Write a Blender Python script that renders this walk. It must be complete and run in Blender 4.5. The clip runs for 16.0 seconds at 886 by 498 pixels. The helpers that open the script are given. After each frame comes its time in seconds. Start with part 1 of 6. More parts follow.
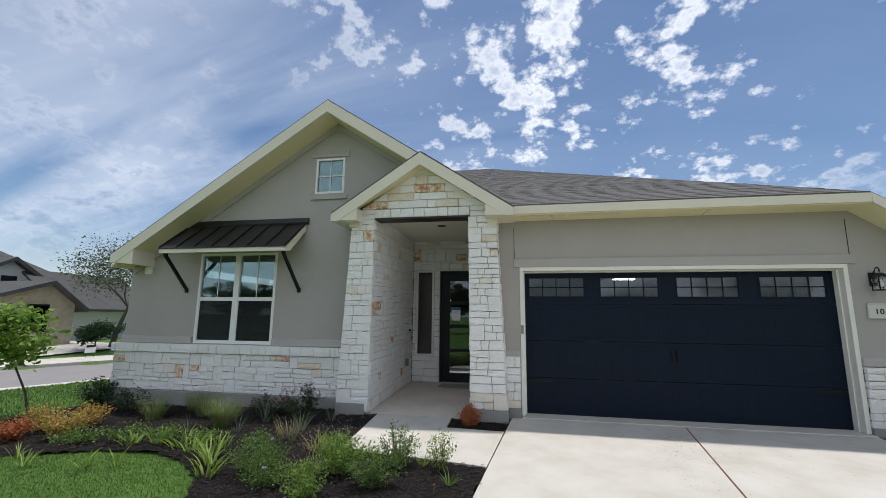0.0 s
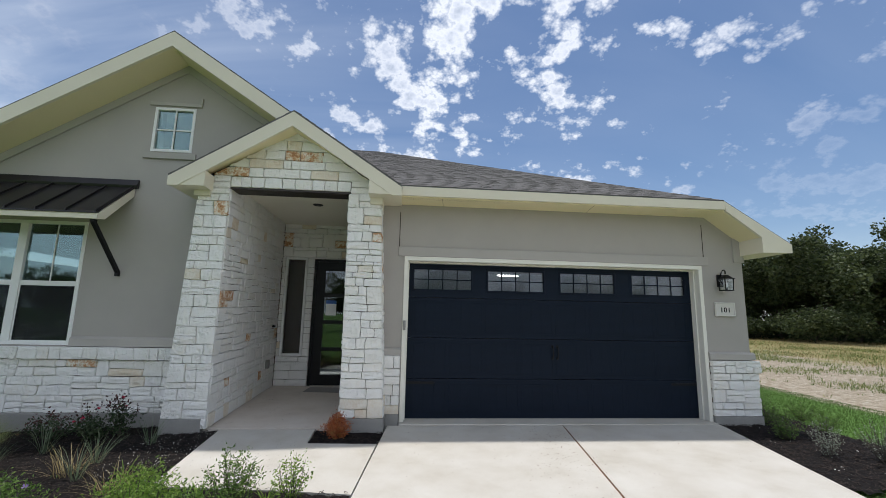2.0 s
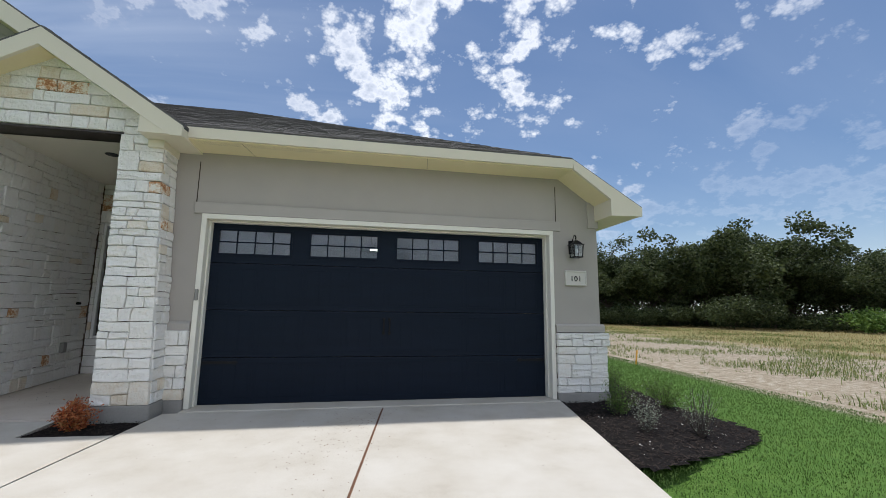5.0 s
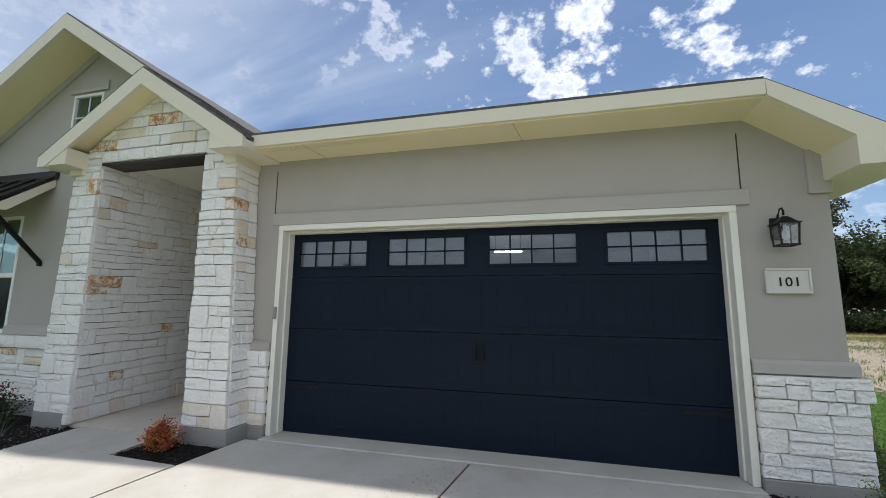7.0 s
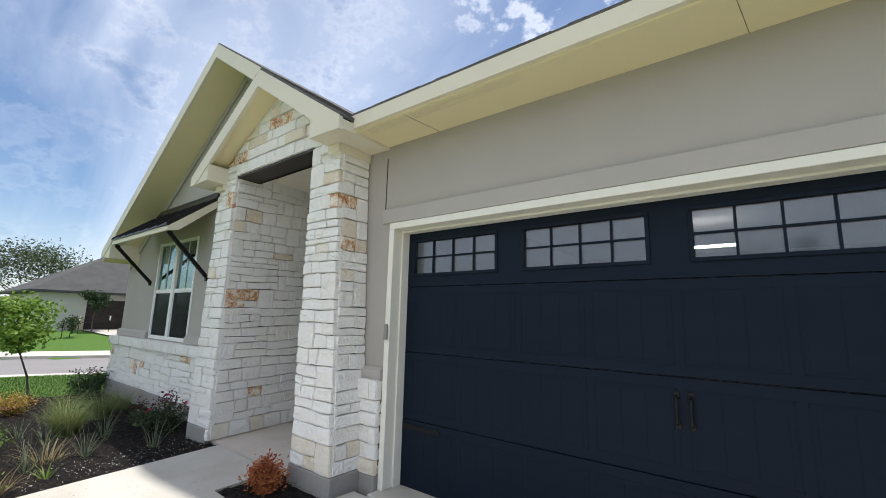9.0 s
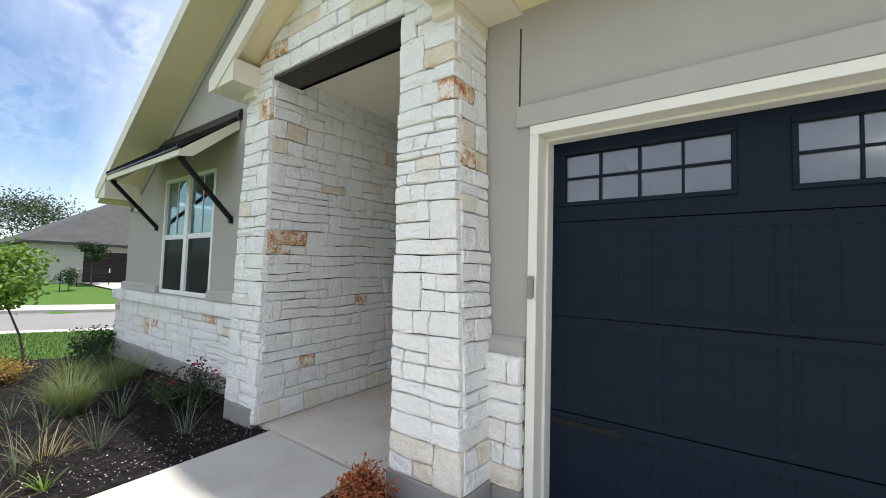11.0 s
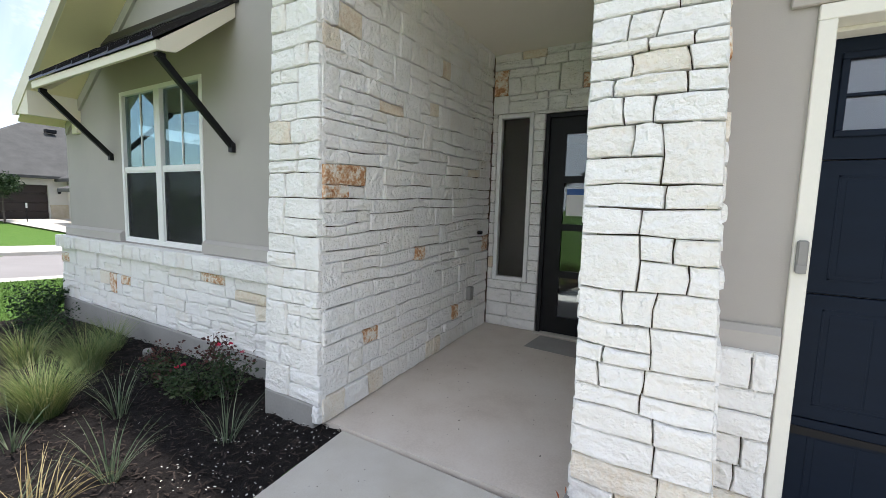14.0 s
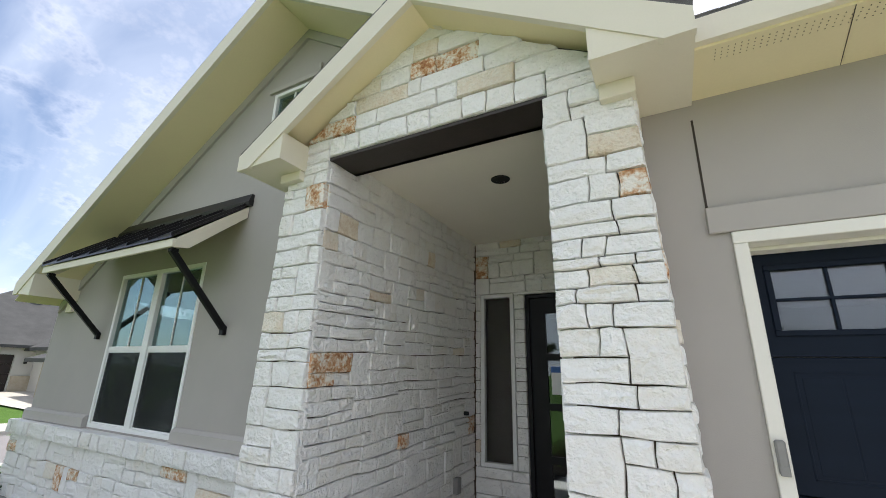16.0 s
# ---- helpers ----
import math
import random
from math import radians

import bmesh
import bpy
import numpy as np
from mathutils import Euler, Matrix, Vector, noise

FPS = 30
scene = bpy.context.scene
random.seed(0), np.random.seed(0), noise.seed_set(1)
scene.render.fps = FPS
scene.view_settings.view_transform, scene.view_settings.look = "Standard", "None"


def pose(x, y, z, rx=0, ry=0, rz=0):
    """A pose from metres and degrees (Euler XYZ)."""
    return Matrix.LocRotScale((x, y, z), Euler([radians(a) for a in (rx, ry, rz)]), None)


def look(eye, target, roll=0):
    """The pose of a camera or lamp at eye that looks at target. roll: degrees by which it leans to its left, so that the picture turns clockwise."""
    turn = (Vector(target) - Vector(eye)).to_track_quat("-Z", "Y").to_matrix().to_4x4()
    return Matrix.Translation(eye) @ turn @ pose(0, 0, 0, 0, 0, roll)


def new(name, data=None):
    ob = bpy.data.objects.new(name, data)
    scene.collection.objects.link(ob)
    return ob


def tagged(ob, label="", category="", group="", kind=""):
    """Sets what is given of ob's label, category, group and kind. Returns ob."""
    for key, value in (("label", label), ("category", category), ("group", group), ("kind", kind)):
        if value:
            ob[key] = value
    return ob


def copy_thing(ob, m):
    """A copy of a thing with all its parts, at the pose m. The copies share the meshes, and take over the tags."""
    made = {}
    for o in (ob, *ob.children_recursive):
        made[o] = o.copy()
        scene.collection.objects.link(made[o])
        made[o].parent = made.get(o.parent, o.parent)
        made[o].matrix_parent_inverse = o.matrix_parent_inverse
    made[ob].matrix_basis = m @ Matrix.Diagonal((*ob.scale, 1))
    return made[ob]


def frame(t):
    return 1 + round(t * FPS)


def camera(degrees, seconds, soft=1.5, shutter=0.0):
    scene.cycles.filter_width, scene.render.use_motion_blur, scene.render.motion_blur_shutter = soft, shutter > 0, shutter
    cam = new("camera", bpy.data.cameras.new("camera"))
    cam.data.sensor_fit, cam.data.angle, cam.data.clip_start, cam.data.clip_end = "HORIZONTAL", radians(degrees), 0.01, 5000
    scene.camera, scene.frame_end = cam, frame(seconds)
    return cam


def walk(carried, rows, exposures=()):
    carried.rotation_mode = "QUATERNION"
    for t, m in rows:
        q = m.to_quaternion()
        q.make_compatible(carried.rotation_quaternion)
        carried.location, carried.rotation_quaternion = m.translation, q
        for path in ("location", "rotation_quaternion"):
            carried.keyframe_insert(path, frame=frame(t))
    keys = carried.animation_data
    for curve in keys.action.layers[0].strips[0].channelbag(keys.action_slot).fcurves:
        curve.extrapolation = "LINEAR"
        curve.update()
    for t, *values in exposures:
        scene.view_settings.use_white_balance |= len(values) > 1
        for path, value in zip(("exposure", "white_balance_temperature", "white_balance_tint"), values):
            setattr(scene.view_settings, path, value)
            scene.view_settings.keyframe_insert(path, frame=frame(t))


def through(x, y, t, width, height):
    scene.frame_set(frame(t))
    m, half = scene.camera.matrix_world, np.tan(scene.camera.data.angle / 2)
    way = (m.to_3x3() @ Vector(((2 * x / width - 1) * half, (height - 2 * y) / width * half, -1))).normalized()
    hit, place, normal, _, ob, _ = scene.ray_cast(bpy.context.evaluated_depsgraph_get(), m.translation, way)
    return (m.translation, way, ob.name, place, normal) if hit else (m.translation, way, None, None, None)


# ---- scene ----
cam = camera(93.9, 16.0, soft=0.7)
PATH = [
    (0, (0.036, -7.567, 1.659), (-0.335, -5.628, 1.98), 0.6),
    (0.5, (0.058, -7.241, 1.613), (-0.232, -5.29, 1.948), 0.8),
    (1, (0.046, -6.956, 1.61), (-0.116, -4.991, 1.946), 1.0),
    (1.5, (0.024, -6.768, 1.606), (0.022, -4.795, 1.938), 1.1),
    (2, (0.037, -6.656, 1.61), (0.209, -4.689, 1.927), 1.2),
    (2.5, (0.186, -6.572, 1.473), (0.527, -4.629, 1.801), 1.1),
    (3, (0.567, -6.544, 1.414), (1.029, -4.623, 1.723), 1.0),
    (5.5, (2.607, -5.748, 1.272), (2.875, -3.787, 1.561), 0.5),
    (6, (2.974, -5.417, 1.356), (3.028, -3.438, 1.641), 0.6),
    (6.5, (3.19, -4.945, 1.449), (2.972, -2.975, 1.719), 0.6),
    (7, (3.355, -4.496, 1.516), (2.846, -2.583, 1.803), 0.7),
    (7.5, (3.459, -4.085, 1.555), (2.705, -2.259, 1.87), 0.9),
    (8, (3.401, -3.676, 1.523), (2.445, -1.953, 1.864), 1.0),
    (8.5, (3.247, -3.311, 1.563), (2.14, -1.683, 1.913), 1.3),
    (9, (2.992, -2.986, 1.591), (1.787, -1.425, 1.921), 1.5),
    (11.5, (0.761, -2.561, 1.503), (-0.416, -0.944, 1.54), 1.8),
    (12, (0.354, -2.527, 1.487), (-0.78, -0.88, 1.446), 1.8),
    (12.5, (-0.022, -2.509, 1.481), (-1.112, -0.837, 1.355), 1.8),
    (13, (-0.319, -2.506, 1.499), (-1.374, -0.82, 1.286), 1.7),
    (13.5, (-0.433, -2.473, 1.534), (-1.456, -0.772, 1.285), 1.7),
    (14, (-0.44, -2.463, 1.622), (-1.437, -0.74, 1.42), 1.7),
    (14.5, (-0.434, -2.479, 1.69), (-1.412, -0.735, 1.63), 1.7),
    (15, (-0.404, -2.532, 1.757), (-1.367, -0.785, 1.907), 1.6),
    (15.5, (-0.362, -2.592, 1.785), (-1.306, -0.87, 2.166), 1.4),
    (16, (-0.347, -2.605, 1.785), (-1.27, -0.925, 2.356), 1.3),
]
walk(cam, [(t, look(eye, target, roll)) for t, eye, target, roll in PATH],
     [(0, 0.40, 6200, 11), (3, 0.43, 6200, 11), (5.5, 0.43, 6200, 11), (7, 0.58, 6250, 11), (8, 0.72, 6300, 12), (9, 0.84, 6350, 12), (11.5, 1.16, 6300, 12), (13, 1.30, 6300, 12), (14.5, 1.36, 6350, 13), (15.5, 1.24, 6350, 13), (16, 1.0, 6350, 13)])

# ---- light ----
SUN_WAY = Vector((-0.05, -0.12, -1.0)).normalized()
sun = new("sun", bpy.data.lights.new("sun", "SUN"))
sun.data.energy, sun.data.angle, sun.data.color = 2.6, radians(2.0), (1.0, 0.95, 0.88)
sun.matrix_world = look((0, 0, 30), Vector((0, 0, 30)) + SUN_WAY)

world = bpy.data.worlds.new("sky")
scene.world = world
world.use_nodes = True


def wire(tree, node, **inputs):
    """A node of the given type with its inputs, given by name or as n0, n1 ... by number."""
    made = tree.nodes.new("ShaderNode" + node)
    for key, value in inputs.items():
        socket = made.inputs[int(key[1:])] if key[0] == "n" and key[1:].isdigit() else made.inputs[key]
        if isinstance(value, bpy.types.NodeSocket):
            tree.links.new(value, socket)
        else:
            socket.default_value = value
    return made


def ramp(tree, fac, *stops):
    node = wire(tree, "ValToRGB", n0=fac)
    el = node.color_ramp.elements
    while len(el) < len(stops):
        el.new(0.5)
    for e, (p, c) in zip(el, stops):
        e.position = p
        e.color = (c, c, c, 1) if isinstance(c, (int, float)) else (*c, 1)
    return node.outputs[0]


def calc(tree, op, a, b=0.0):
    node = wire(tree, "Math", n0=a, n1=b)
    node.operation = op
    return node.outputs[0]


def blend(tree, fac, a, b):
    node = tree.nodes.new("ShaderNodeMix")
    node.data_type = "RGBA"
    for i, v in ((0, fac), (6, a), (7, b)):
        if isinstance(v, bpy.types.NodeSocket):
            tree.links.new(v, node.inputs[i])
        else:
            node.inputs[i].default_value = v
    return node.outputs[2]


def cloudy_sky():
    t = world.node_tree
    sky = t.nodes.new("ShaderNodeTexSky")
    sky.sky_type, sky.sun_disc = "NISHITA", False
    sky.sun_elevation, sky.sun_rotation = radians(82.5), radians(22)
    sky.air_density, sky.dust_density, sky.ozone_density = 1.0, 0.6, 1.5
    way = wire(t, "TexCoord").outputs["Generated"]
    xyz = wire(t, "SeparateXYZ", n0=way)
    up = calc(t, "ADD", calc(t, "MAXIMUM", xyz.outputs[2], 0.0), 0.42)
    u, v = calc(t, "DIVIDE", xyz.outputs[0], up), calc(t, "DIVIDE", xyz.outputs[1], up)
    flat = wire(t, "CombineXYZ", n0=u, n1=v).outputs[0]
    puffs = wire(t, "TexNoise", Vector=flat, Scale=8.0, Detail=9.0, Roughness=0.54, Distortion=0.1).outputs[0]
    billow = wire(t, "TexVoronoi", Vector=flat, Scale=14.0, Detail=3.0, Roughness=0.6, Lacunarity=2.3).outputs["Distance"]
    fields = wire(t, "TexNoise", Vector=flat, Scale=1.7, Detail=2.0).outputs[0]
    mass = calc(t, "ADD", puffs, calc(t, "MULTIPLY", calc(t, "SUBTRACT", fields, 0.5), 0.75))
    mass = calc(t, "SUBTRACT", mass, calc(t, "MULTIPLY", calc(t, "SUBTRACT", billow, 0.45), 0.24))
    # puffs gather over the front right, thin veils over the left, an added closed fill layer behind
    heaps = ramp(t, mass, (0.335, 0.0), (0.465, 1.0))
    streak = wire(t, "Mapping", Vector=flat, Scale=(0.5, 1.6, 1.0), Rotation=(0, 0, radians(35))).outputs[0]
    veil_n = wire(t, "TexNoise", Vector=streak, Scale=1.9, Detail=6.0, Roughness=0.5, Distortion=0.6).outputs[0]
    veil = ramp(t, veil_n, (0.36, 0.0), (0.74, 0.66))
    left = ramp(t, calc(t, "MULTIPLY", calc(t, "SUBTRACT", 0.35, u), 1.0), (0.1, 0.12), (1.0, 1.0))
    right = ramp(t, calc(t, "MULTIPLY", calc(t, "ADD", u, 0.7), 0.6), (0.0, 0.1), (0.45, 1.0), (0.72, 0.9), (1.0, 0.15))
    cover = calc(t, "MAXIMUM", calc(t, "MULTIPLY", heaps, right), calc(t, "MULTIPLY", veil, left))
    haze = ramp(t, xyz.outputs[2], (0.0, 0.4), (0.2, 0.0))
    # unseen cloud layer behind the camera, added to brighten the shaded facade
    fill_deck = ramp(t, calc(t, "ADD", calc(t, "MULTIPLY", xyz.outputs[1], -0.5), calc(t, "MULTIPLY", fields, 0.3)), (0.22, 0.0), (0.55, 0.92))
    cover = calc(t, "MINIMUM", calc(t, "MAXIMUM", calc(t, "MAXIMUM", cover, haze), fill_deck), 1.0)
    # thick middles are greyer than the thin sunlit rims
    white = ramp(t, mass, (0.34, (5.4, 5.8, 6.4)), (0.45, (6.7, 6.85, 7.1)), (0.52, (5.4, 5.7, 6.3)), (0.62, (3.7, 4.1, 4.8)))
    blue = wire(t, "HueSaturation", Saturation=1.06, Value=0.70, Color=sky.outputs[0]).outputs[0]
    t.links.new(blend(t, cover, blue, white), t.nodes["Background"].inputs[0])
    t.nodes["Background"].inputs[1].default_value = 0.112


cloudy_sky()


# ---- materials ----
def surface(name, stops, rough=0.8, scale=6.0, fine=60.0, bump=0.15, fine_share=0.35, metal=0.0, per_object=0.0, depth=0.01, specular=0.5, stretch=(1, 1, 1)):
    """A material whose colour runs through stops with two sizes of noise, with relief from the finer one."""
    m = bpy.data.materials.new(name)
    m.use_nodes = True
    t = m.node_tree
    b = t.nodes["Principled BSDF"]
    at = wire(t, "Mapping", Vector=wire(t, "TexCoord").outputs["Object"], Scale=stretch).outputs[0]
    big = wire(t, "TexNoise", Vector=at, Scale=scale, Detail=4.0, Roughness=0.6).outputs[0]
    small = wire(t, "TexNoise", Vector=at, Scale=fine, Detail=3.0, Roughness=0.6).outputs[0]
    mixed = calc(t, "ADD", calc(t, "MULTIPLY", big, 1 - fine_share), calc(t, "MULTIPLY", small, fine_share))
    if per_object:
        own = wire(t, "ObjectInfo").outputs["Random"]
        mixed = calc(t, "ADD", calc(t, "MULTIPLY", mixed, 1 - per_object), calc(t, "MULTIPLY", own, per_object))
    t.links.new(ramp(t, mixed, *stops), b.inputs["Base Color"])
    b.inputs["Roughness"].default_value, b.inputs["Metallic"].default_value = rough, metal
    b.inputs["Specular IOR Level"].default_value = specular
    if bump:
        t.links.new(wire(t, "Bump", Strength=bump, Distance=depth, Height=small).outputs[0], b.inputs["Normal"])
    return m


def two(c, spread=0.12, lo=0.3, hi=0.7):
    return (lo, tuple(max(0, v * (1 - spread)) for v in c)), (hi, tuple(v * (1 + spread) for v in c))


STUCCO = surface("stucco", two((0.40, 0.376, 0.342), 0.06), 0.9, 1.2, 180, 0.25, 0.3, depth=0.004)
STUCCO_TRIM = surface("stucco trim", two((0.425, 0.40, 0.365), 0.06), 0.9, 1.5, 180, 0.2, 0.3, depth=0.004)
FASCIA = surface("cream painted board", two((0.74, 0.69, 0.545), 0.03), 0.55, 1.5, 90, 0.03)
SOFFIT = surface("cream soffit board", two((0.80, 0.715, 0.45), 0.04), 0.7, 1.0, 60, 0.03)
PORCH_CEIL = surface("porch ceiling paint", two((0.80, 0.755, 0.65), 0.03), 0.7, 1.0, 60, 0.03)
WHITE = surface("white vinyl", two((0.80, 0.80, 0.78), 0.03), 0.4, 2.0, 80, 0.02)
CASING = surface("cream casing paint", two((0.79, 0.77, 0.685), 0.03), 0.5, 2.0, 80, 0.03)
STONE = surface("white limestone", ((0.14, (0.74, 0.66, 0.54)), (0.24, (0.83, 0.79, 0.71)), (0.36, (0.86, 0.84, 0.79)), (0.6, (0.89, 0.88, 0.845)), (0.85, (0.80, 0.79, 0.765))), 0.9, 9, 30, 0.9, 0.45, per_object=0.34, depth=0.03)
BUFF = surface("buff limestone", ((0.25, (0.62, 0.46, 0.30)), (0.40, (0.78, 0.68, 0.53)), (0.6, (0.86, 0.81, 0.71))), 0.9, 9, 50, 1.0, 0.45, per_object=0.2, depth=0.02)
RUST = surface("rust stained limestone", ((0.36, (0.36, 0.14, 0.055)), (0.44, (0.56, 0.30, 0.14)), (0.51, (0.74, 0.58, 0.42)), (0.57, (0.85, 0.80, 0.71))), 0.9, 13, 45, 1.0, 0.4, depth=0.02)
MORTAR = surface("stone backing mortar", two((0.13, 0.095, 0.068), 0.25), 0.95, 8, 90, 0.4)
CONCRETE = surface("broom finished concrete", ((0.28, (0.37, 0.325, 0.26)), (0.42, (0.49, 0.455, 0.39)), (0.55, (0.545, 0.515, 0.455)), (0.72, (0.60, 0.575, 0.52))), 0.85, 1.6, 150, 0.35, 0.38, depth=0.003)
PORCH_SLAB = surface("smooth porch concrete", ((0.25, (0.47, 0.40, 0.335)), (0.5, (0.60, 0.535, 0.465)), (0.75, (0.66, 0.61, 0.55))), 0.75, 1.6, 70, 0.1, 0.3, depth=0.002)
FOOTING = surface("grey footing concrete", two((0.30, 0.29, 0.27), 0.15), 0.9, 2.0, 60, 0.2)
NAVY = surface("navy garage paint", two((0.006, 0.0115, 0.0225), 0.15), 0.5, 3.0, 140, 0.08, stretch=(0.4, 1, 4), specular=0.14)
BLACK = surface("black painted metal", two((0.009, 0.009, 0.010), 0.2), 0.42, 5.0, 120, 0.05, specular=0.22)
BRONZE = surface("dark steel lintel", two((0.030, 0.022, 0.018), 0.3), 0.5, 5.0, 80, 0.15)
SEAM_METAL = surface("dark standing seam metal", two((0.030, 0.027, 0.029), 0.15), 0.33, 1.5, 60, 0.03, metal=0.4)
SHINGLE = surface("charcoal asphalt shingle", ((0.25, (0.06, 0.058, 0.056)), (0.5, (0.125, 0.12, 0.114)), (0.75, (0.21, 0.20, 0.19))), 0.95, 9, 160, 0.5, 0.5, per_object=0.0, stretch=(1, 1, 2))
MULCH = surface("black mulch", ((0.3, (0.008, 0.007, 0.0068)), (0.6, (0.024, 0.021, 0.020)), (0.75, (0.06, 0.052, 0.048))), 0.95, 14, 90, 1.0, 0.5, depth=0.02, specular=0.08)
CHIP = surface("mulch chip", ((0.3, (0.02, 0.016, 0.014)), (0.6, (0.06, 0.047, 0.04)), (0.75, (0.14, 0.115, 0.098))), 0.9, 40, 150, 0.4, 0.5, specular=0.12)
PEBBLE = surface("pale stone crumb", two((0.7, 0.68, 0.62), 0.2), 0.9, 30, 90, 0.2)
ASPHALT = surface("worn asphalt", two((0.24, 0.225, 0.215), 0.1), 0.95, 0.7, 90, 0.2)
BARK = surface("grey bark", two((0.085, 0.07, 0.058), 0.35), 0.95, 9, 60, 0.6, stretch=(2, 2, 0.5))
TAN_STONE = surface("tan limestone veneer", ((0.3, (0.32, 0.26, 0.18)), (0.5, (0.46, 0.39, 0.28)), (0.7, (0.55, 0.49, 0.38))), 0.9, 3, 20, 0.3, per_object=0.3)
PALE_WALL = surface("pale stucco", two((0.62, 0.60, 0.55), 0.04), 0.9, 1.0, 60, 0.1)
FAR_ROOF = surface("grey shingle roof", two((0.072, 0.072, 0.068), 0.25), 0.95, 1.5, 30, 0.3)
FAR_BROWN = surface("brown garage door", two((0.032, 0.022, 0.018), 0.15), 0.6, 2.0, 40, 0.1)
CAULK = surface("dark joint", two((0.05, 0.04, 0.032), 0.2), 0.95, 20, 80, 0.1)
RUSTJOINT = surface("rusty joint filler", two((0.16, 0.08, 0.045), 0.3), 0.95, 8, 80, 0.1)
GREY_PLASTIC = surface("grey plastic", two((0.25, 0.245, 0.23), 0.05), 0.5, 10, 90, 0.03)
INNER = surface("inside plaster", two((0.5, 0.5, 0.49), 0.03), 0.9, 1, 40, 0.02)
# dimness of the unlit rooms put into the colour; also the drawn shade's brown
DIMMED_BROWN = surface("brown darkened for unlit room", two((0.07, 0.058, 0.046), 0.05), 0.9, 1, 40, 0.02)
STAIN = surface("orange caution paint", two((0.8, 0.42, 0.04), 0.1), 0.7, 9, 60, 0.05)


def leaf_paint(name, stops, rough=0.55, through=0.25):
    m = bpy.data.materials.new(name)
    m.use_nodes = True
    t = m.node_tree
    b = t.nodes["Principled BSDF"]
    rnd = wire(t, "NewGeometry").outputs["Random Per Island"]
    noise_v = wire(t, "TexNoise", Vector=wire(t, "TexCoord").outputs["Object"], Scale=3.0, Detail=2.0).outputs[0]
    col = ramp(t, calc(t, "ADD", calc(t, "MULTIPLY", rnd, 0.6), calc(t, "MULTIPLY", noise_v, 0.4)), *stops)
    t.links.new(col, b.inputs["Base Color"])
    b.inputs["Roughness"].default_value = rough
    b.inputs["Specular IOR Level"].default_value = 0.3
    tr = wire(t, "BsdfTranslucent", Color=col)
    mix = wire(t, "MixShader", n0=through, n1=b.outputs[0], n2=tr.outputs[0])
    t.links.new(mix.outputs[0], t.nodes["Material Output"].inputs[0])
    return m


OAK_LEAF = leaf_paint("live oak leaf", ((0.2, (0.03, 0.045, 0.018)), (0.5, (0.07, 0.095, 0.035)), (0.8, (0.13, 0.155, 0.065))), through=0.35)
BRIGHT_LEAF = leaf_paint("young green leaf", ((0.2, (0.10, 0.19, 0.025)), (0.5, (0.18, 0.30, 0.045)), (0.8, (0.30, 0.42, 0.09))), through=0.4)
LAWN_LEAF = leaf_paint("lawn blade", ((0.2, (0.06, 0.115, 0.02)), (0.5, (0.088, 0.16, 0.03)), (0.8, (0.135, 0.21, 0.05))))
DEEP_LEAF = leaf_paint("deep green leaf", ((0.2, (0.012, 0.028, 0.010)), (0.5, (0.025, 0.055, 0.018)), (0.8, (0.06, 0.10, 0.035))))
SHRUB_LEAF = leaf_paint("garden green leaf", ((0.2, (0.06, 0.12, 0.022)), (0.5, (0.12, 0.21, 0.04)), (0.8, (0.21, 0.31, 0.075))), through=0.35)
LILY_LEAF = leaf_paint("yellow green strap leaf", ((0.2, (0.09, 0.16, 0.02)), (0.5, (0.17, 0.27, 0.04)), (0.8, (0.30, 0.38, 0.09))))
FEATHER = leaf_paint("feather grass blade", ((0.15, (0.07, 0.12, 0.035)), (0.5, (0.17, 0.23, 0.075)), (0.85, (0.38, 0.36, 0.16))))
GREY_BLADE = leaf_paint("grey green blade", ((0.2, (0.055, 0.09, 0.05)), (0.5, (0.11, 0.15, 0.085)), (0.8, (0.24, 0.28, 0.18))))
SAGE = leaf_paint("silver sage leaf", ((0.2, (0.20, 0.24, 0.17)), (0.6, (0.34, 0.37, 0.29)), (0.9, (0.48, 0.48, 0.42))))
NANDINA = leaf_paint("orange red leaf", ((0.15, (0.17, 0.035, 0.018)), (0.42, (0.42, 0.11, 0.04)), (0.68, (0.56, 0.23, 0.09)), (0.9, (0.24, 0.21, 0.055))))
GOLD_LEAF = leaf_paint("golden leaf", ((0.15, (0.22, 0.22, 0.03)), (0.45, (0.42, 0.33, 0.06)), (0.7, (0.52, 0.28, 0.10)), (0.9, (0.55, 0.42, 0.25))))
ROSE_LEAF = leaf_paint("rose leaf", ((0.2, (0.018, 0.035, 0.013)), (0.55, (0.045, 0.075, 0.03)), (0.85, (0.10, 0.12, 0.06))))
WINE_LEAF = leaf_paint("young red rose leaf", ((0.2, (0.05, 0.022, 0.02)), (0.8, (0.12, 0.05, 0.04))))
PETAL = leaf_paint("pink petal", ((0.2, (0.50, 0.02, 0.05)), (0.8, (0.75, 0.06, 0.14))))
LILAC = leaf_paint("lilac petal", ((0.2, (0.45, 0.33, 0.62)), (0.8, (0.60, 0.50, 0.75))))
STRAW = leaf_paint("straw blade", ((0.15, (0.20, 0.15, 0.06)), (0.5, (0.34, 0.27, 0.12)), (0.85, (0.48, 0.40, 0.21))))
WEED = leaf_paint("field weed", ((0.15, (0.08, 0.13, 0.03)), (0.5, (0.15, 0.20, 0.05)), (0.85, (0.30, 0.30, 0.10))))


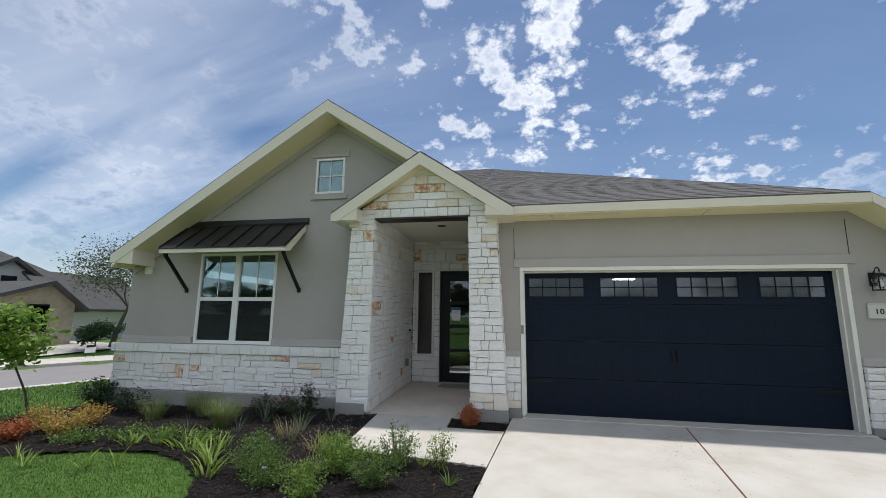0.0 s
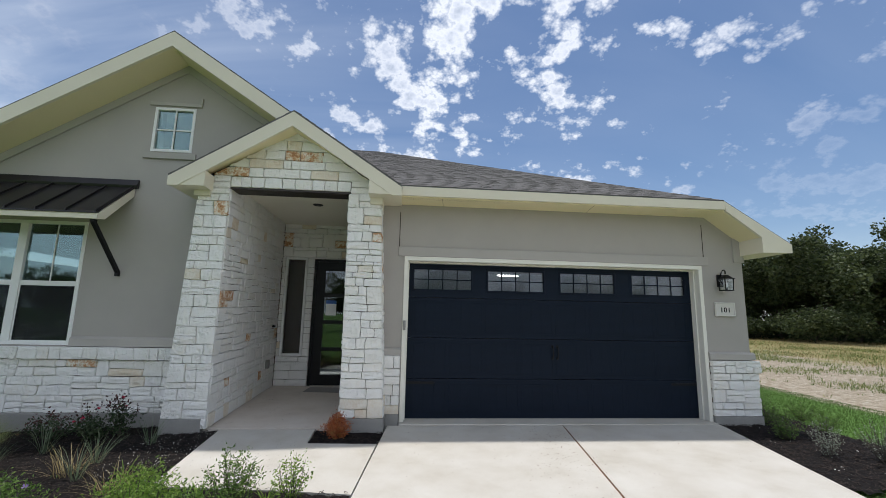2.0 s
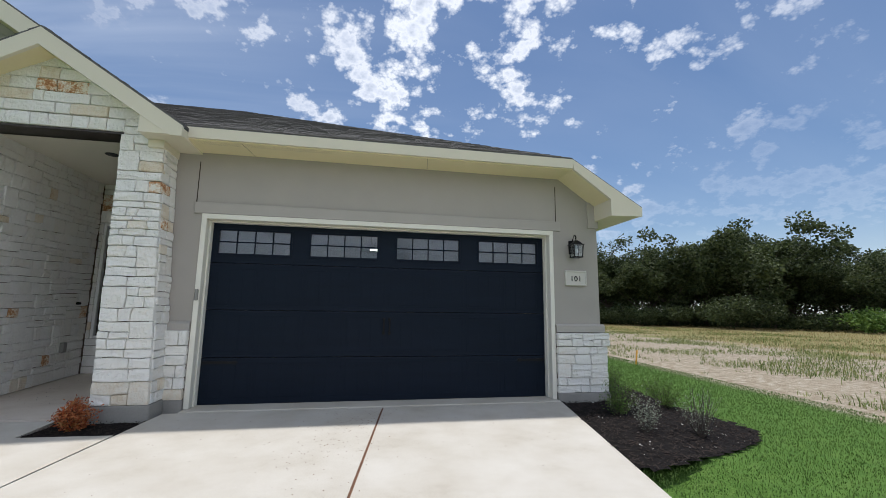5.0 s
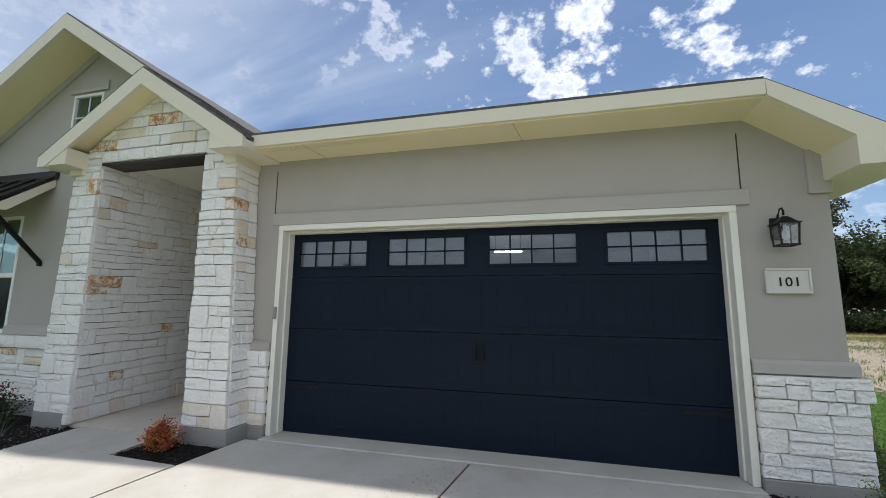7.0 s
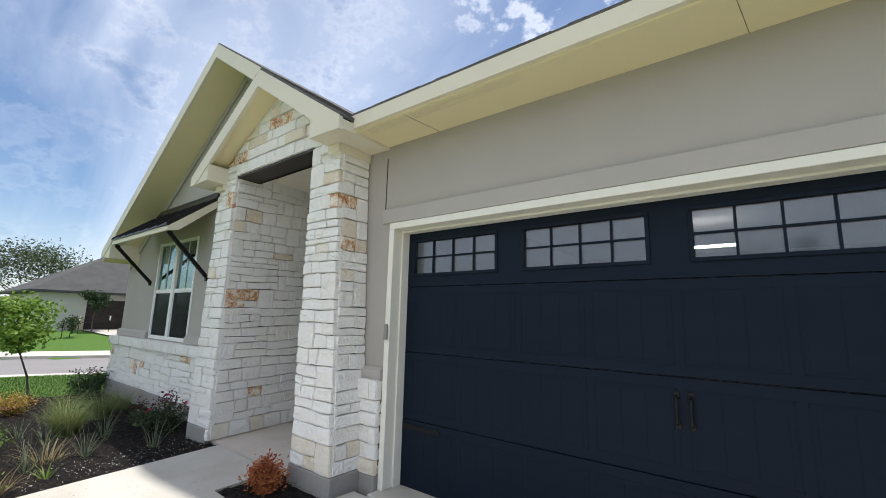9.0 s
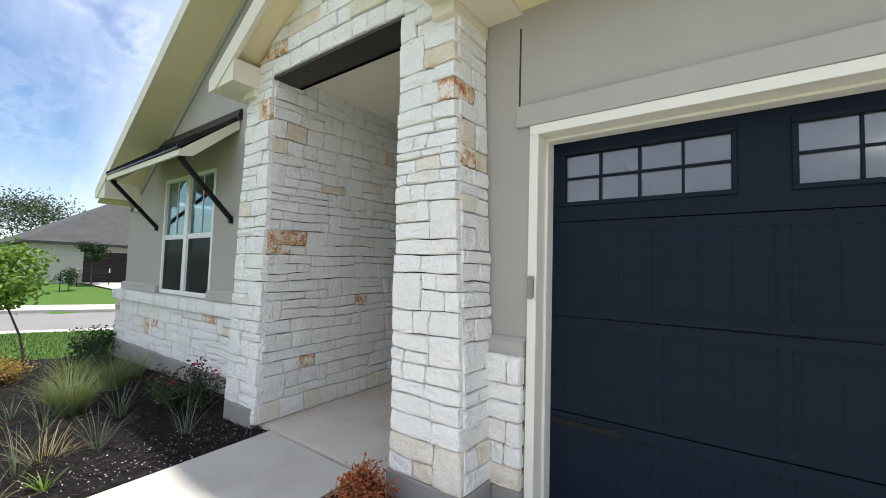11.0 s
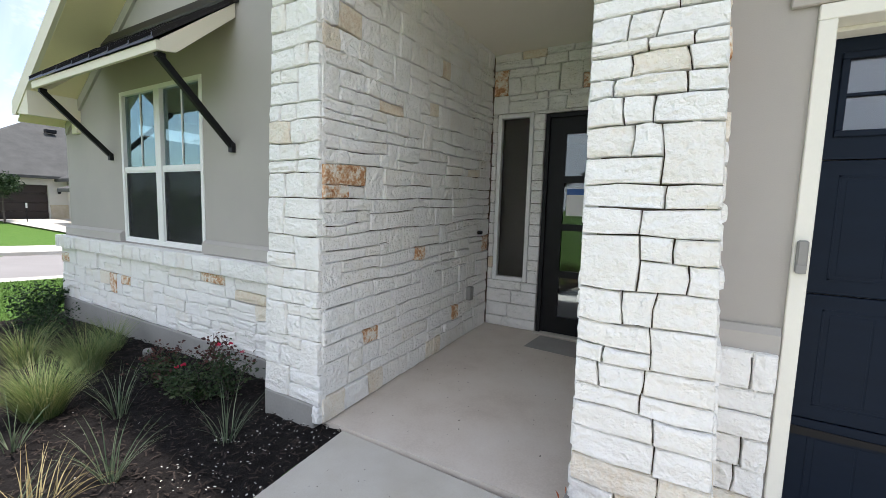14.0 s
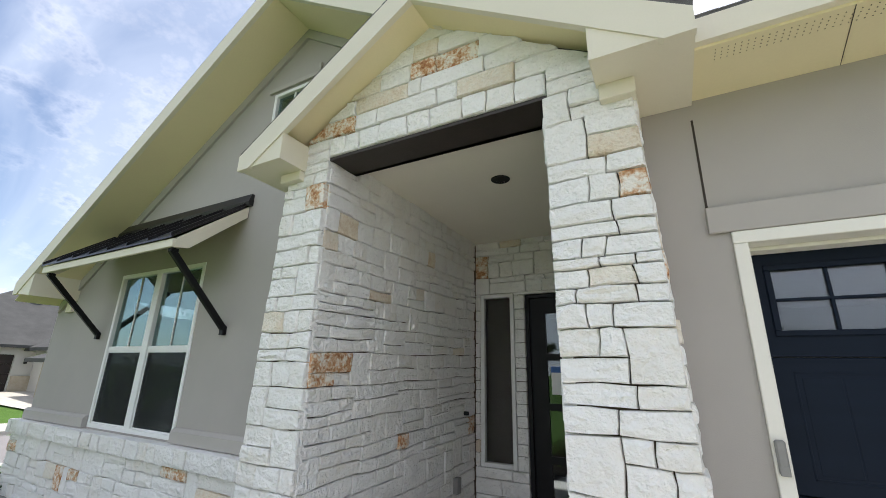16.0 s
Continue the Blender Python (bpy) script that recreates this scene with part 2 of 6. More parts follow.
def clear_glass(name, tint, rough=0.0):
    m = bpy.data.materials.new(name)
    m.use_nodes = True
    b = m.node_tree.nodes["Principled BSDF"]
    b.inputs["Base Color"].default_value = (*tint, 1)
    b.inputs["Roughness"].default_value = rough
    b.inputs["Transmission Weight"].default_value = 1.0
    b.inputs["IOR"].default_value = 1.5
    return m


GLASS = clear_glass("window glass", (0.9, 0.94, 0.94))
def coated_glass(name, tint, coat, share, rough=0.01):
    """Low-e window glass: clear, with a mirror coat."""
    m = clear_glass(name, tint)
    t = m.node_tree
    gloss = wire(t, "BsdfGlossy", Color=(*coat, 1), Roughness=rough)
    mix = wire(t, "MixShader", n0=share, n1=t.nodes["Principled BSDF"].outputs[0], n2=gloss.outputs[0])
    t.links.new(mix.outputs[0], t.nodes["Material Output"].inputs[0])
    return m


COATED = coated_glass("coated window glass", (0.5, 0.6, 0.58), (0.46, 0.64, 0.64), 0.22)
FROST = coated_glass("grey garage glass", (0.75, 0.78, 0.8), (0.50, 0.56, 0.62), 0.09, 0.22)
DOOR_GLASS = coated_glass("dim door glass", (0.45, 0.5, 0.5), (0.6, 0.65, 0.65), 0.08)


def insect_screen():
    m = surface("insect screen", two((0.012, 0.013, 0.014), 0.1), 0.8, 30, 300, 0.0)
    t = m.node_tree
    mix = wire(t, "MixShader", n0=0.5, n1=t.nodes["Principled BSDF"].outputs[0], n2=wire(t, "BsdfTransparent").outputs[0])
    t.links.new(mix.outputs[0], t.nodes["Material Output"].inputs[0])
    return m


SCREEN = insect_screen()


def lit(name, colour, strength):
    m = bpy.data.materials.new(name)
    m.use_nodes = True
    b = m.node_tree.nodes["Principled BSDF"]
    b.inputs["Emission Color"].default_value, b.inputs["Emission Strength"].default_value = (*colour, 1), strength
    return m


TUBE_LIGHT = lit("lit tube", (1.0, 0.95, 0.85), 10.0)


def ground_paint():
    m = bpy.data.materials.new("ground cover")
    m.use_nodes = True
    t = m.node_tree
    b = t.nodes["Principled BSDF"]
    at = wire(t, "TexCoord").outputs["Object"]
    xyz = wire(t, "SeparateXYZ", n0=at)
    n1 = wire(t, "TexNoise", Vector=at, Scale=0.35, Detail=5.0).outputs[0]
    n2 = wire(t, "TexNoise", Vector=at, Scale=5.0, Detail=5.0, Roughness=0.7).outputs[0]
    n3 = wire(t, "TexNoise", Vector=at, Scale=45.0, Detail=3.0).outputs[0]
    grain = calc(t, "ADD", calc(t, "MULTIPLY", n2, 0.6), calc(t, "MULTIPLY", n3, 0.4))
    lawn = ramp(t, grain, (0.3, (0.05, 0.11, 0.018)), (0.5, (0.08, 0.16, 0.028)), (0.7, (0.12, 0.20, 0.045)))
    dirt = ramp(t, grain, (0.3, (0.15, 0.115, 0.075)), (0.46, (0.26, 0.21, 0.145)), (0.55, (0.37, 0.325, 0.25)), (0.68, (0.54, 0.505, 0.43)))
    dry = ramp(t, grain, (0.3, (0.13, 0.12, 0.045)), (0.5, (0.25, 0.215, 0.095)), (0.7, (0.40, 0.34, 0.19)))
    green = ramp(t, grain, (0.3, (0.07, 0.105, 0.025)), (0.6, (0.17, 0.20, 0.06)))
    wild = blend(t, ramp(t, n1, (0.50, 0.0), (0.68, 0.6)), dry, green)
    s = calc(t, "SUBTRACT", calc(t, "ADD", xyz.outputs[0], calc(t, "MULTIPLY", n2, 0.6)), calc(t, "MULTIPLY", xyz.outputs[1], 0.1))
    to_dirt = ramp(t, calc(t, "MULTIPLY", calc(t, "SUBTRACT", s, 9.4), 2.0), (0.2, 0.0), (0.9, 1.0))
    far = calc(t, "ADD", s, calc(t, "MULTIPLY", n1, 14.0))
    to_wild = ramp(t, calc(t, "MULTIPLY", calc(t, "SUBTRACT", far, 25.0), 0.25), (0.1, 0.0), (0.9, 1.0))
    t.links.new(blend(t, to_dirt, lawn, blend(t, to_wild, dirt, wild)), b.inputs["Base Color"])
    b.inputs["Roughness"].default_value = 0.95
    b.inputs["Specular IOR Level"].default_value = 0.2
    t.links.new(wire(t, "Bump", Strength=0.6, Distance=0.03, Height=n3).outputs[0], b.inputs["Normal"])
    return m


GROUND = ground_paint()


# ---- building blocks ----
class Shape:
    """Collects vertices and faces, in the world's metres."""

    def __init__(self):
        self.v, self.f = [], []

    def add(self, verts, faces):
        n = len(self.v)
        self.v += [tuple(p) for p in verts]
        self.f += [tuple(n + i for i in face) for face in faces]
        return self

    def box(self, a, b, bevel=0.0):
        lo, hi = [min(p, q) for p, q in zip(a, b)], [max(p, q) for p, q in zip(a, b)]
        k = min(bevel, *[(q - p) * 0.45 for p, q in zip(lo, hi)])
        if k <= 0:
            verts = [(x, y, z) for x in (lo[0], hi[0]) for y in (lo[1], hi[1]) for z in (lo[2], hi[2])]
            return self.add(verts, [(0, 1, 3, 2), (4, 6, 7, 5), (0, 4, 5, 1), (2, 3, 7, 6), (0, 2, 6, 4), (1, 5, 7, 3)])
        verts = []
        for sx in (0, 1):
            for sy in (0, 1):
                for sz in (0, 1):
                    c = [(lo, hi)[s][i] for i, s in enumerate((sx, sy, sz))]
                    d = [k if s == 0 else -k for s in (sx, sy, sz)]
                    for axis in range(3):
                        verts.append(tuple(c[i] if i == axis else c[i] + d[i] for i in range(3)))
        return self.hull(verts)

    def hull(self, verts):
        bm = bmesh.new()
        for p in verts:
            bm.verts.new(p)
        bmesh.ops.convex_hull(bm, input=bm.verts)
        bm.verts.ensure_lookup_table()
        bm.verts.index_update()
        self.add([p.co for p in bm.verts], [[p.index for p in face.verts] for face in bm.faces])
        bm.free()
        return self

    def prism(self, outline, away):
        """A flat outline pushed along a vector."""
        n = len(outline)
        far = [tuple(p[i] + away[i] for i in range(3)) for p in outline]
        faces = [tuple(range(n))[::-1], tuple(range(n, 2 * n))] + [(i, (i + 1) % n, n + (i + 1) % n, n + i) for i in range(n)]
        return self.add(list(outline) + far, faces)

    def tube(self, points, radii, sides=6):
        pts = [Vector(p) for p in points]
        rings = []
        for i, p in enumerate(pts):
            d = (pts[min(i + 1, len(pts) - 1)] - pts[max(i - 1, 0)]).normalized()
            a = d.orthogonal().normalized()
            b = d.cross(a)
            rings += [p + (a * math.cos(6.2832 * k / sides) + b * math.sin(6.2832 * k / sides)) * radii[i] for k in range(sides)]
        faces = [(i * sides + k, i * sides + (k + 1) % sides, (i + 1) * sides + (k + 1) % sides, (i + 1) * sides + k) for i in range(len(pts) - 1) for k in range(sides)]
        faces += [tuple(range(sides))[::-1], tuple((len(pts) - 1) * sides + k for k in range(sides))]
        return self.add(rings, faces)

    def mesh(self, name):
        me = bpy.data.meshes.new(name)
        me.from_pydata(self.v, [], self.f)
        bm = bmesh.new()
        bm.from_mesh(me)
        bmesh.ops.recalc_face_normals(bm, faces=bm.faces)
        bm.to_mesh(me)
        bm.free()
        return me


def thing(name, at, label, category, group="", kind=""):
    ob = new(name)
    ob.empty_display_size = 0.1
    ob.matrix_basis = pose(*at)
    return tagged(ob, label, category, group, kind)


def part(name, shape, material, parent=None, label="", smooth=False):
    me = shape.mesh(name) if isinstance(shape, Shape) else shape
    if not me.materials:
        me.materials.append(material)
    if smooth:
        me.polygons.foreach_set("use_smooth", [True] * len(me.polygons))
    ob = new(name, me)
    if parent:
        ob.parent = parent
        ob.matrix_parent_inverse = parent.matrix_basis.inverted() if parent.parent is None else Matrix()
    return tagged(ob, label)


def fixed(name, shape, material, label, category=""):
    """A piece of the setting."""
    return tagged(part(name, shape, material), label, category or name.split("_")[0], kind="structure")


def B(a, b, bevel=0.0):
    return Shape().box(a, b, bevel)


def lerp(a, b, f):
    return a + (b - a) * f


# ---- plan ----
GY = 0.12          # face of the gable wall
PY = -0.40         # face of the portico
PORCH_L, PORCH_R, PORCH_B = -2.64, -0.40, 2.52
WALL_L, WALL_R, BACK = -8.42, 5.84, 13.0
EAVE_Y, EAVE_Z = -0.50, 3.57


def walk_side(x, y):
    return x - 0.45 * y


def ground_z(x, y):
    """Height of the open ground."""
    z = -0.07 - 0.028 * min(max(0.0, -2.5 - x), 12.0) - 0.012 * min(max(0.0, -y - 0.3), 12.0) - 0.02 * min(max(0.0, x - 5.5), 8.0)
    s = walk_side(x, y)
    if s < -14.0:
        near = lerp(z, -0.50, min(1.0, (-14.0 - s) / 1.2))
        z = near if s > -15.2 else -0.66 if s > -22.6 else -0.50 if s > -26 else -0.50 + 0.055 * min(-26 - s, 11.0)
    return z


# ---- ground, road and paving ----
def ground_sheet():
    xs = sorted(set([-1500, -600, -250, -120, -80] + [-60 + 1.0 * i for i in range(46)] + [-14 + 0.5 * i for i in range(64)] + [18 + 3 * i for i in range(24)] + [120, 250, 600, 1500]))
    ys = sorted(set([-1500, -600, -250, -120, -60, -40, -25] + [-15 + 0.5 * i for i in range(60)] + [15 + 2.0 * i for i in range(30)] + [90, 140, 250, 600, 1500]))
    v = [(x, y, ground_z(x, y) - (0.5 if -8.3 < x < 5.7 and 0.4 < y < 12.5 else 0.0) - (0.12 if -2.5 < x < 5.2 and -12 < y <= 0.4 else 0)) for y in ys for x in xs]
    n = len(xs)
    f = [(j * n + i, j * n + i + 1, (j + 1) * n + i + 1, (j + 1) * n + i) for j in range(len(ys) - 1) for i in range(n - 1)]
    fixed("ground", Shape().add(v, f), GROUND, "mown green lawn running out into a dry weedy field", "ground")


ground_sheet()


def strip(s0, s1, z, thick, y0=-90, y1=120):
    out = [(s0 + 0.45 * y0, y0, z), (s1 + 0.45 * y0, y0, z), (s1 + 0.45 * y1, y1, z), (s0 + 0.45 * y1, y1, z)]
    return Shape().prism(out, (0, 0, -thick))


fixed("road", strip(-22.45, -15.35, -0.60, 0.2), ASPHALT, "pale grey worn asphalt street", "road")
fixed("pavement", strip(-15.35, -14.0, -0.47, 0.3), CONCRETE, "pale concrete pavement with kerb beside the street", "pavement")
fixed("pavement_far", strip(-25.4, -22.45, -0.47, 0.3), CONCRETE, "pale concrete pavement with kerb across the street", "pavement")


def drive_x(side, y):
    return {"l": -0.20 + 0.10 * (y + 0.5), "m": 2.50 + 0.14 * (y + 0.2), "r": 5.06 + 0.20 * (y + 0.3)}[side]


def drive_z(y):
    return -0.015 + 0.019 * (y + 0.2)


def driveway():
    d = thing("driveway", (2.4, -5, 0), "pale broom-finished concrete driveway with a rusty joint", "driveway", kind="structure")
    for side, other in (("l", "m"), ("m", "r")):
        for y0, y1 in ((-0.16, -4.3), (-4.31, -8.5), (-8.51, -13.0)):
            a, b = (0.0, -0.012) if side == "l" else (0.012, 0.0)
            top = [(drive_x(side, y0) + a, y0, drive_z(y0)), (drive_x(other, y0) + b, y0, drive_z(y0)), (drive_x(other, y1) + b, y1, drive_z(y1)), (drive_x(side, y1) + a, y1, drive_z(y1))]
            part("slab", Shape().prism(top, (0, 0, -0.15)), CONCRETE, d)
    j = [(drive_x("m", y) + o, y, drive_z(y) - 0.006) for y, o in ((-0.16, -0.02), (-0.16, 0.02), (-13, 0.02), (-13, -0.02))]
    part("joint_filler", Shape().prism(j, (0, 0, -0.06)), RUSTJOINT, d, "rusty brown joint filler")
    part("threshold", B((0.0, -0.15, -0.2), (5.08, 0.45, 0.0), 0.008), CONCRETE, d)


driveway()


def front_walk():
    w = thing("front_walk", (-1.4, -1.3, -0.03), "pale concrete front walk leading to the porch", "walkway", kind="structure")
    a = [(-2.47, -0.33, -0.018), (-1.165, -0.37, -0.012), (-1.10, -2.33, -0.05), (-2.33, -2.17, -0.055)]
    b = [(-1.155, -0.97, -0.022), (drive_x("l", -1.0) - 0.015, -1.0, -0.025), (drive_x("l", -2.42) - 0.015, -2.43, -0.055), (-1.09, -2.33, -0.05)]
    for c in (a, b):
        part("slab", Shape().prism(c, (0, 0, -0.12)), CONCRETE, w)


front_walk()


def porch_slab():
    v = [(-2.72, -0.32, 0.0), (-0.30, -0.32, 0.0), (-0.30, PORCH_B + 0.1, 0.10), (-2.72, PORCH_B + 0.1, 0.10)]
    fixed("porch_floor", Shape().prism(v, (0, 0, -0.25)), PORCH_SLAB, "smooth concrete porch floor with faint stains", "floor")


porch_slab()
fixed("floor", B((WALL_L + 0.2, 0.45, -0.2), (WALL_R - 0.2, BACK, -0.005)), INNER, "concrete floor inside the house", "floor")


# ---- walls ----
def gable_top(x):
    """Height of the underside of the main gable's roof over the wall."""
    return 5.69 - 0.655 * abs(x + 3.715)


def wall_panel(holes, xs, top, y0, y1, z0):
    """A wall along x with rectangular holes (x0, x1, z0, z1) and a top given by a function."""
    s = Shape()
    cuts = sorted(set(xs + [h[i] for h in holes for i in (0, 1)]))
    for a, b in zip(cuts, cuts[1:]):
        spans, z = [], z0
        for h in sorted(h for h in holes if h[0] <= a and h[1] >= b):
            spans.append((z, h[2]))
            z = h[3]
        spans.append((z, None))
        for lo, hi in spans:
            ta, tb = (hi, hi) if hi is not None else (top(a), top(b))
            if min(ta, tb) > lo:
                s.prism([(a, y0, lo), (b, y0, lo), (b, y0, tb), (a, y0, ta)], (0, y1 - y0, 0))
    return s


WIN = (-6.71, -4.91, 1.06, 2.93)
SMALL = (-4.165, -3.525, 4.14, 4.905)
fixed("wall_gable", wall_panel([WIN, SMALL], [WALL_L, -3.715, -2.74], gable_top, GY, GY + 0.2, -0.4), STUCCO, "smooth taupe stucco gable wall", "wall")
fixed("wall_garage", wall_panel([(0.03, 5.05, -0.3, 2.51)], [-0.6, 5.25, WALL_R], lambda x: 3.43 if x < 5.3 else 3.06, 0.0, 0.25, -0.3), STUCCO, "smooth taupe stucco garage wall", "wall")
fixed("wall_right", B((WALL_R - 0.2, 0.25, -0.4), (WALL_R, BACK, 2.98)), STUCCO, "smooth taupe stucco side wall", "wall")
fixed("wall_left", B((WALL_L, GY + 0.2, -0.5), (WALL_L + 0.2, BACK, 2.62)), STUCCO, "smooth taupe stucco side wall", "wall")
fixed("wall_back", B((WALL_L, BACK, -0.5), (WALL_R, BACK + 0.2, 2.9)), STUCCO, "smooth taupe stucco rear wall", "wall")
fixed("wall_porch_right", B((PORCH_R, 0.25, -0.1), (PORCH_R + 0.2, PORCH_B + 0.3, 3.8)), STUCCO, "taupe stucco wall beside the porch", "wall")
# inner wall and room ceiling get a dark colour in place of indoor gloom
fixed("wall_inside", B((WALL_L + 0.2, 5.9, 0), (-0.2, 6.0, 2.9)), DIMMED_BROWN, "inner wall coloured dark as an unlit room", "wall")
fixed("wall_garage_back", B((-0.2, 6.4, 0), (WALL_R - 0.2, 6.5, 2.96)), INNER, "pale plaster garage back wall", "wall")
fixed("wall_garage_left", B((-0.2, 0.25, 0), (-0.1, 6.4, 2.96)), INNER, "pale plaster garage side wall", "wall")
fixed("ceiling_garage", B((-0.2, 0.25, 2.96), (WALL_R - 0.2, 6.5, 3.02)), INNER, "pale plaster garage ceiling", "ceiling")
fixed("ceiling_room", B((WALL_L + 0.2, GY + 0.2, 2.97), (-2.9, 6.0, 3.02)), DIMMED_BROWN, "plaster ceiling coloured dark as an unlit room", "ceiling")
fixed("ceiling_porch", B((PORCH_L - 0.3, PY + 0.34, 3.52), (PORCH_R + 0.1, PORCH_B + 0.1, 3.60)), PORCH_CEIL, "cream painted porch ceiling", "ceiling")
fixed("wall_gable_right", wall_panel([], [-2.74, -1.2], gable_top, GY, GY + 0.1, 3.61), STUCCO, "taupe stucco behind the portico roof", "wall")

# bands of stucco trim
fixed("trim_header", B((-0.10, -0.028, 2.545), (5.20, 0.0, 2.695), 0.004), STUCCO_TRIM, "taupe stucco band over the garage door", "trim")
fixed("trim_window_head", B((-4.25, GY - 0.03, 4.93), (-3.43, GY, 4.985), 0.004), STUCCO_TRIM, "taupe stucco head trim", "trim")
fixed("trim_window_ear", B((-3.47, GY - 0.03, 4.985), (-3.43, GY, 5.09), 0.004), STUCCO_TRIM, "taupe stucco head trim end", "trim")
fixed("trim_window_sill", B((-4.25, GY - 0.04, 4.015), (-3.44, GY, 4.11), 0.004), STUCCO_TRIM, "taupe stucco sill trim", "trim")
for k, (a, b) in enumerate(((WALL_L - 0.03, WIN[0] - 0.02), (WIN[1] + 0.02, -3.1))):
    fixed("trim_band_%d" % (k + 1), Shape().prism([(a, GY, 1.04), (a, GY - 0.06, 1.05), (a, GY - 0.06, 1.16), (a, GY - 0.025, 1.19), (a, GY, 1.19)], (b - a, 0, 0)), STUCCO_TRIM, "taupe stucco water table band", "trim")
for k, (a, b) in enumerate(((-0.33, -0.01), (5.09, WALL_R + 0.05))):
    fixed("trim_band_%d" % (k + 3), Shape().prism([(a, 0, 0.97), (a, -0.05, 0.98), (a, -0.05, 1.07), (a, -0.02, 1.10), (a, 0, 1.10)], (b - a, 0, 0)), STUCCO_TRIM, "taupe stucco water table band", "trim")
for k, x in enumerate((-0.09, 5.14)):
    fixed("trim_joint_%d" % (k + 1), B((x - 0.006, -0.003, 2.70), (x + 0.006, 0.004, 3.27)), CAULK, "dark stucco control joint", "trim")
# raised stucco line under the rakes of the gable
for k, sgn in enumerate((-1, 1)):
    end = -8.35 if sgn < 0 else -1.75
    pts = []
    for x, drop in ((-3.715, 0.0), (end, 0.0), (end, 0.15), (-3.715, 0.15)):
        pts.append((x, GY - 0.03, gable_top(x) - drop))
    fixed("trim_rake_%d" % (k + 1), Shape().prism(pts, (0, 0.03, 0)), STUCCO_TRIM, "taupe stucco frieze under the rake", "trim")
fixed("trim_corner", B((5.68, -0.03, 2.62), (WALL_R + 0.02, 0.0, 3.04)), STUCCO_TRIM, "taupe stucco frieze end", "trim")

# footing
fixed("footing_gable", B((WALL_L - 0.10, 0.0, -0.6), (-3.1, GY + 0.1, 0.12), 0.01), FOOTING, "grey concrete footing with trowel marks", "footing")
fixed("footing_portico", B((-3.25, PY - 0.005, -0.4), (-2.70, 0.1, 0.135), 0.01), FOOTING, "grey concrete pier footing", "footing")
fixed("footing_pier", B((-0.875, PY - 0.01, -0.4), (-0.215, 0.1, 0.14), 0.01), FOOTING, "grey concrete pier footing", "footing")
fixed("footing_garage_left", B((-0.215, -0.07, -0.4), (-0.01, 0.1, 0.12), 0.008), FOOTING, "grey concrete footing", "footing")
fixed("footing_garage_right", B((5.09, -0.07, -0.4), (5.93, 0.1, 0.09), 0.008), FOOTING, "grey concrete footing", "footing")


# ---- roofs ----
def roof_slab(name, corners, thick, label):
    return fixed(name, Shape().prism(corners, (0, 0, -thick)), SHINGLE, label, "roof")


def courses(roof, corners, seed, step=0.145):
    """Shingle tabs lying on a roof plane given by eave start, eave end, top end and top start."""
    rng = random.Random(seed)
    a, b, c, d = [Vector(p) for p in corners]
    up = ((d - a) + (c - b)) / 2
    n = (b - a).cross(up).normalized()
    if n.z < 0:
        n = -n
    rows = int(up.length / step)
    s = Shape()
    for r in range(rows):
        f0, f1 = r / rows, min(1.0, (r + 1.25) / rows)
        l0, r0, l1, r1 = a.lerp(d, f0), b.lerp(c, f0), a.lerp(d, f1), b.lerp(c, f1)
        width = (r0 - l0).length
        if width < 0.1:
            continue
        u = 0.0
        while u < width:
            w = rng.choice((0.12, 0.16, 0.22, 0.3))
            e = min(width, u + w)
            g0, g1 = u / width, (e - 0.004) / width
            h = 0.009 + rng.random() * 0.006
            p = [l0.lerp(r0, g0) + n * h, l0.lerp(r0, g1) + n * h, l1.lerp(r1, g1) + n * 0.004, l1.lerp(r1, g0) + n * 0.004]
            q = [l0.lerp(r0, g0), l0.lerp(r0, g1)]
            s.add(p + q, [(0, 1, 2, 3), (4, 5, 1, 0), (5, 2, 1), (4, 0, 3)])
            u = e
    me = bpy.data.meshes.new("shingles")
    me.from_pydata(s.v, [], s.f)
    return tagged(part("shingles", me, SHINGLE, roof), kind="stuff")


HIP = Vector((-0.90, 4.00, 5.91))
KINK = Vector((5.20, EAVE_Y, EAVE_Z))
TIP = Vector((6.32, EAVE_Y, 2.885))
eave_l = Vector((-0.10, EAVE_Y, EAVE_Z))
front_top = Vector((-2.9, HIP.y, HIP.z))
front = [eave_l, KINK, HIP, front_top]
r = roof_slab("roof_front", [eave_l, KINK, HIP, front_top, Vector((-1.70, 1.48, 4.55))], 0.05, "charcoal asphalt shingle roof over the garage")
courses(r, front, 1)
# right-hand slope runs down to the rake's tip and on along the side
along = Vector((0, 1, -0.0))
nrm = (TIP - KINK).cross(HIP - KINK)
back_tip = Vector((6.32, BACK, TIP.z + 0.0))
right = [KINK, TIP, back_tip, HIP + Vector((0, 5.0, 0)), HIP]
fixed("roof_right", Shape().add(right + [p - Vector((0, 0, 0.05)) for p in right], [(0, 1, 2), (0, 2, 3), (0, 3, 4), (5, 7, 6), (5, 8, 7), (5, 9, 8), (0, 5, 6, 1)]), SHINGLE, "charcoal asphalt shingle roof slope", "roof")
fixed("roof_back", Shape().prism([(-8.4, BACK + 0.4, 2.9), (6.3, BACK + 0.4, 2.9), (HIP.x, HIP.y + 5.0, HIP.z), (-4.5, HIP.y + 5.0, HIP.z)], (0, 0, -0.05)), SHINGLE, "charcoal asphalt shingle rear slope", "roof")
AP = Vector((-3.715, -0.43, 5.935))
lt = Vector((-8.42, -0.43, 2.885))
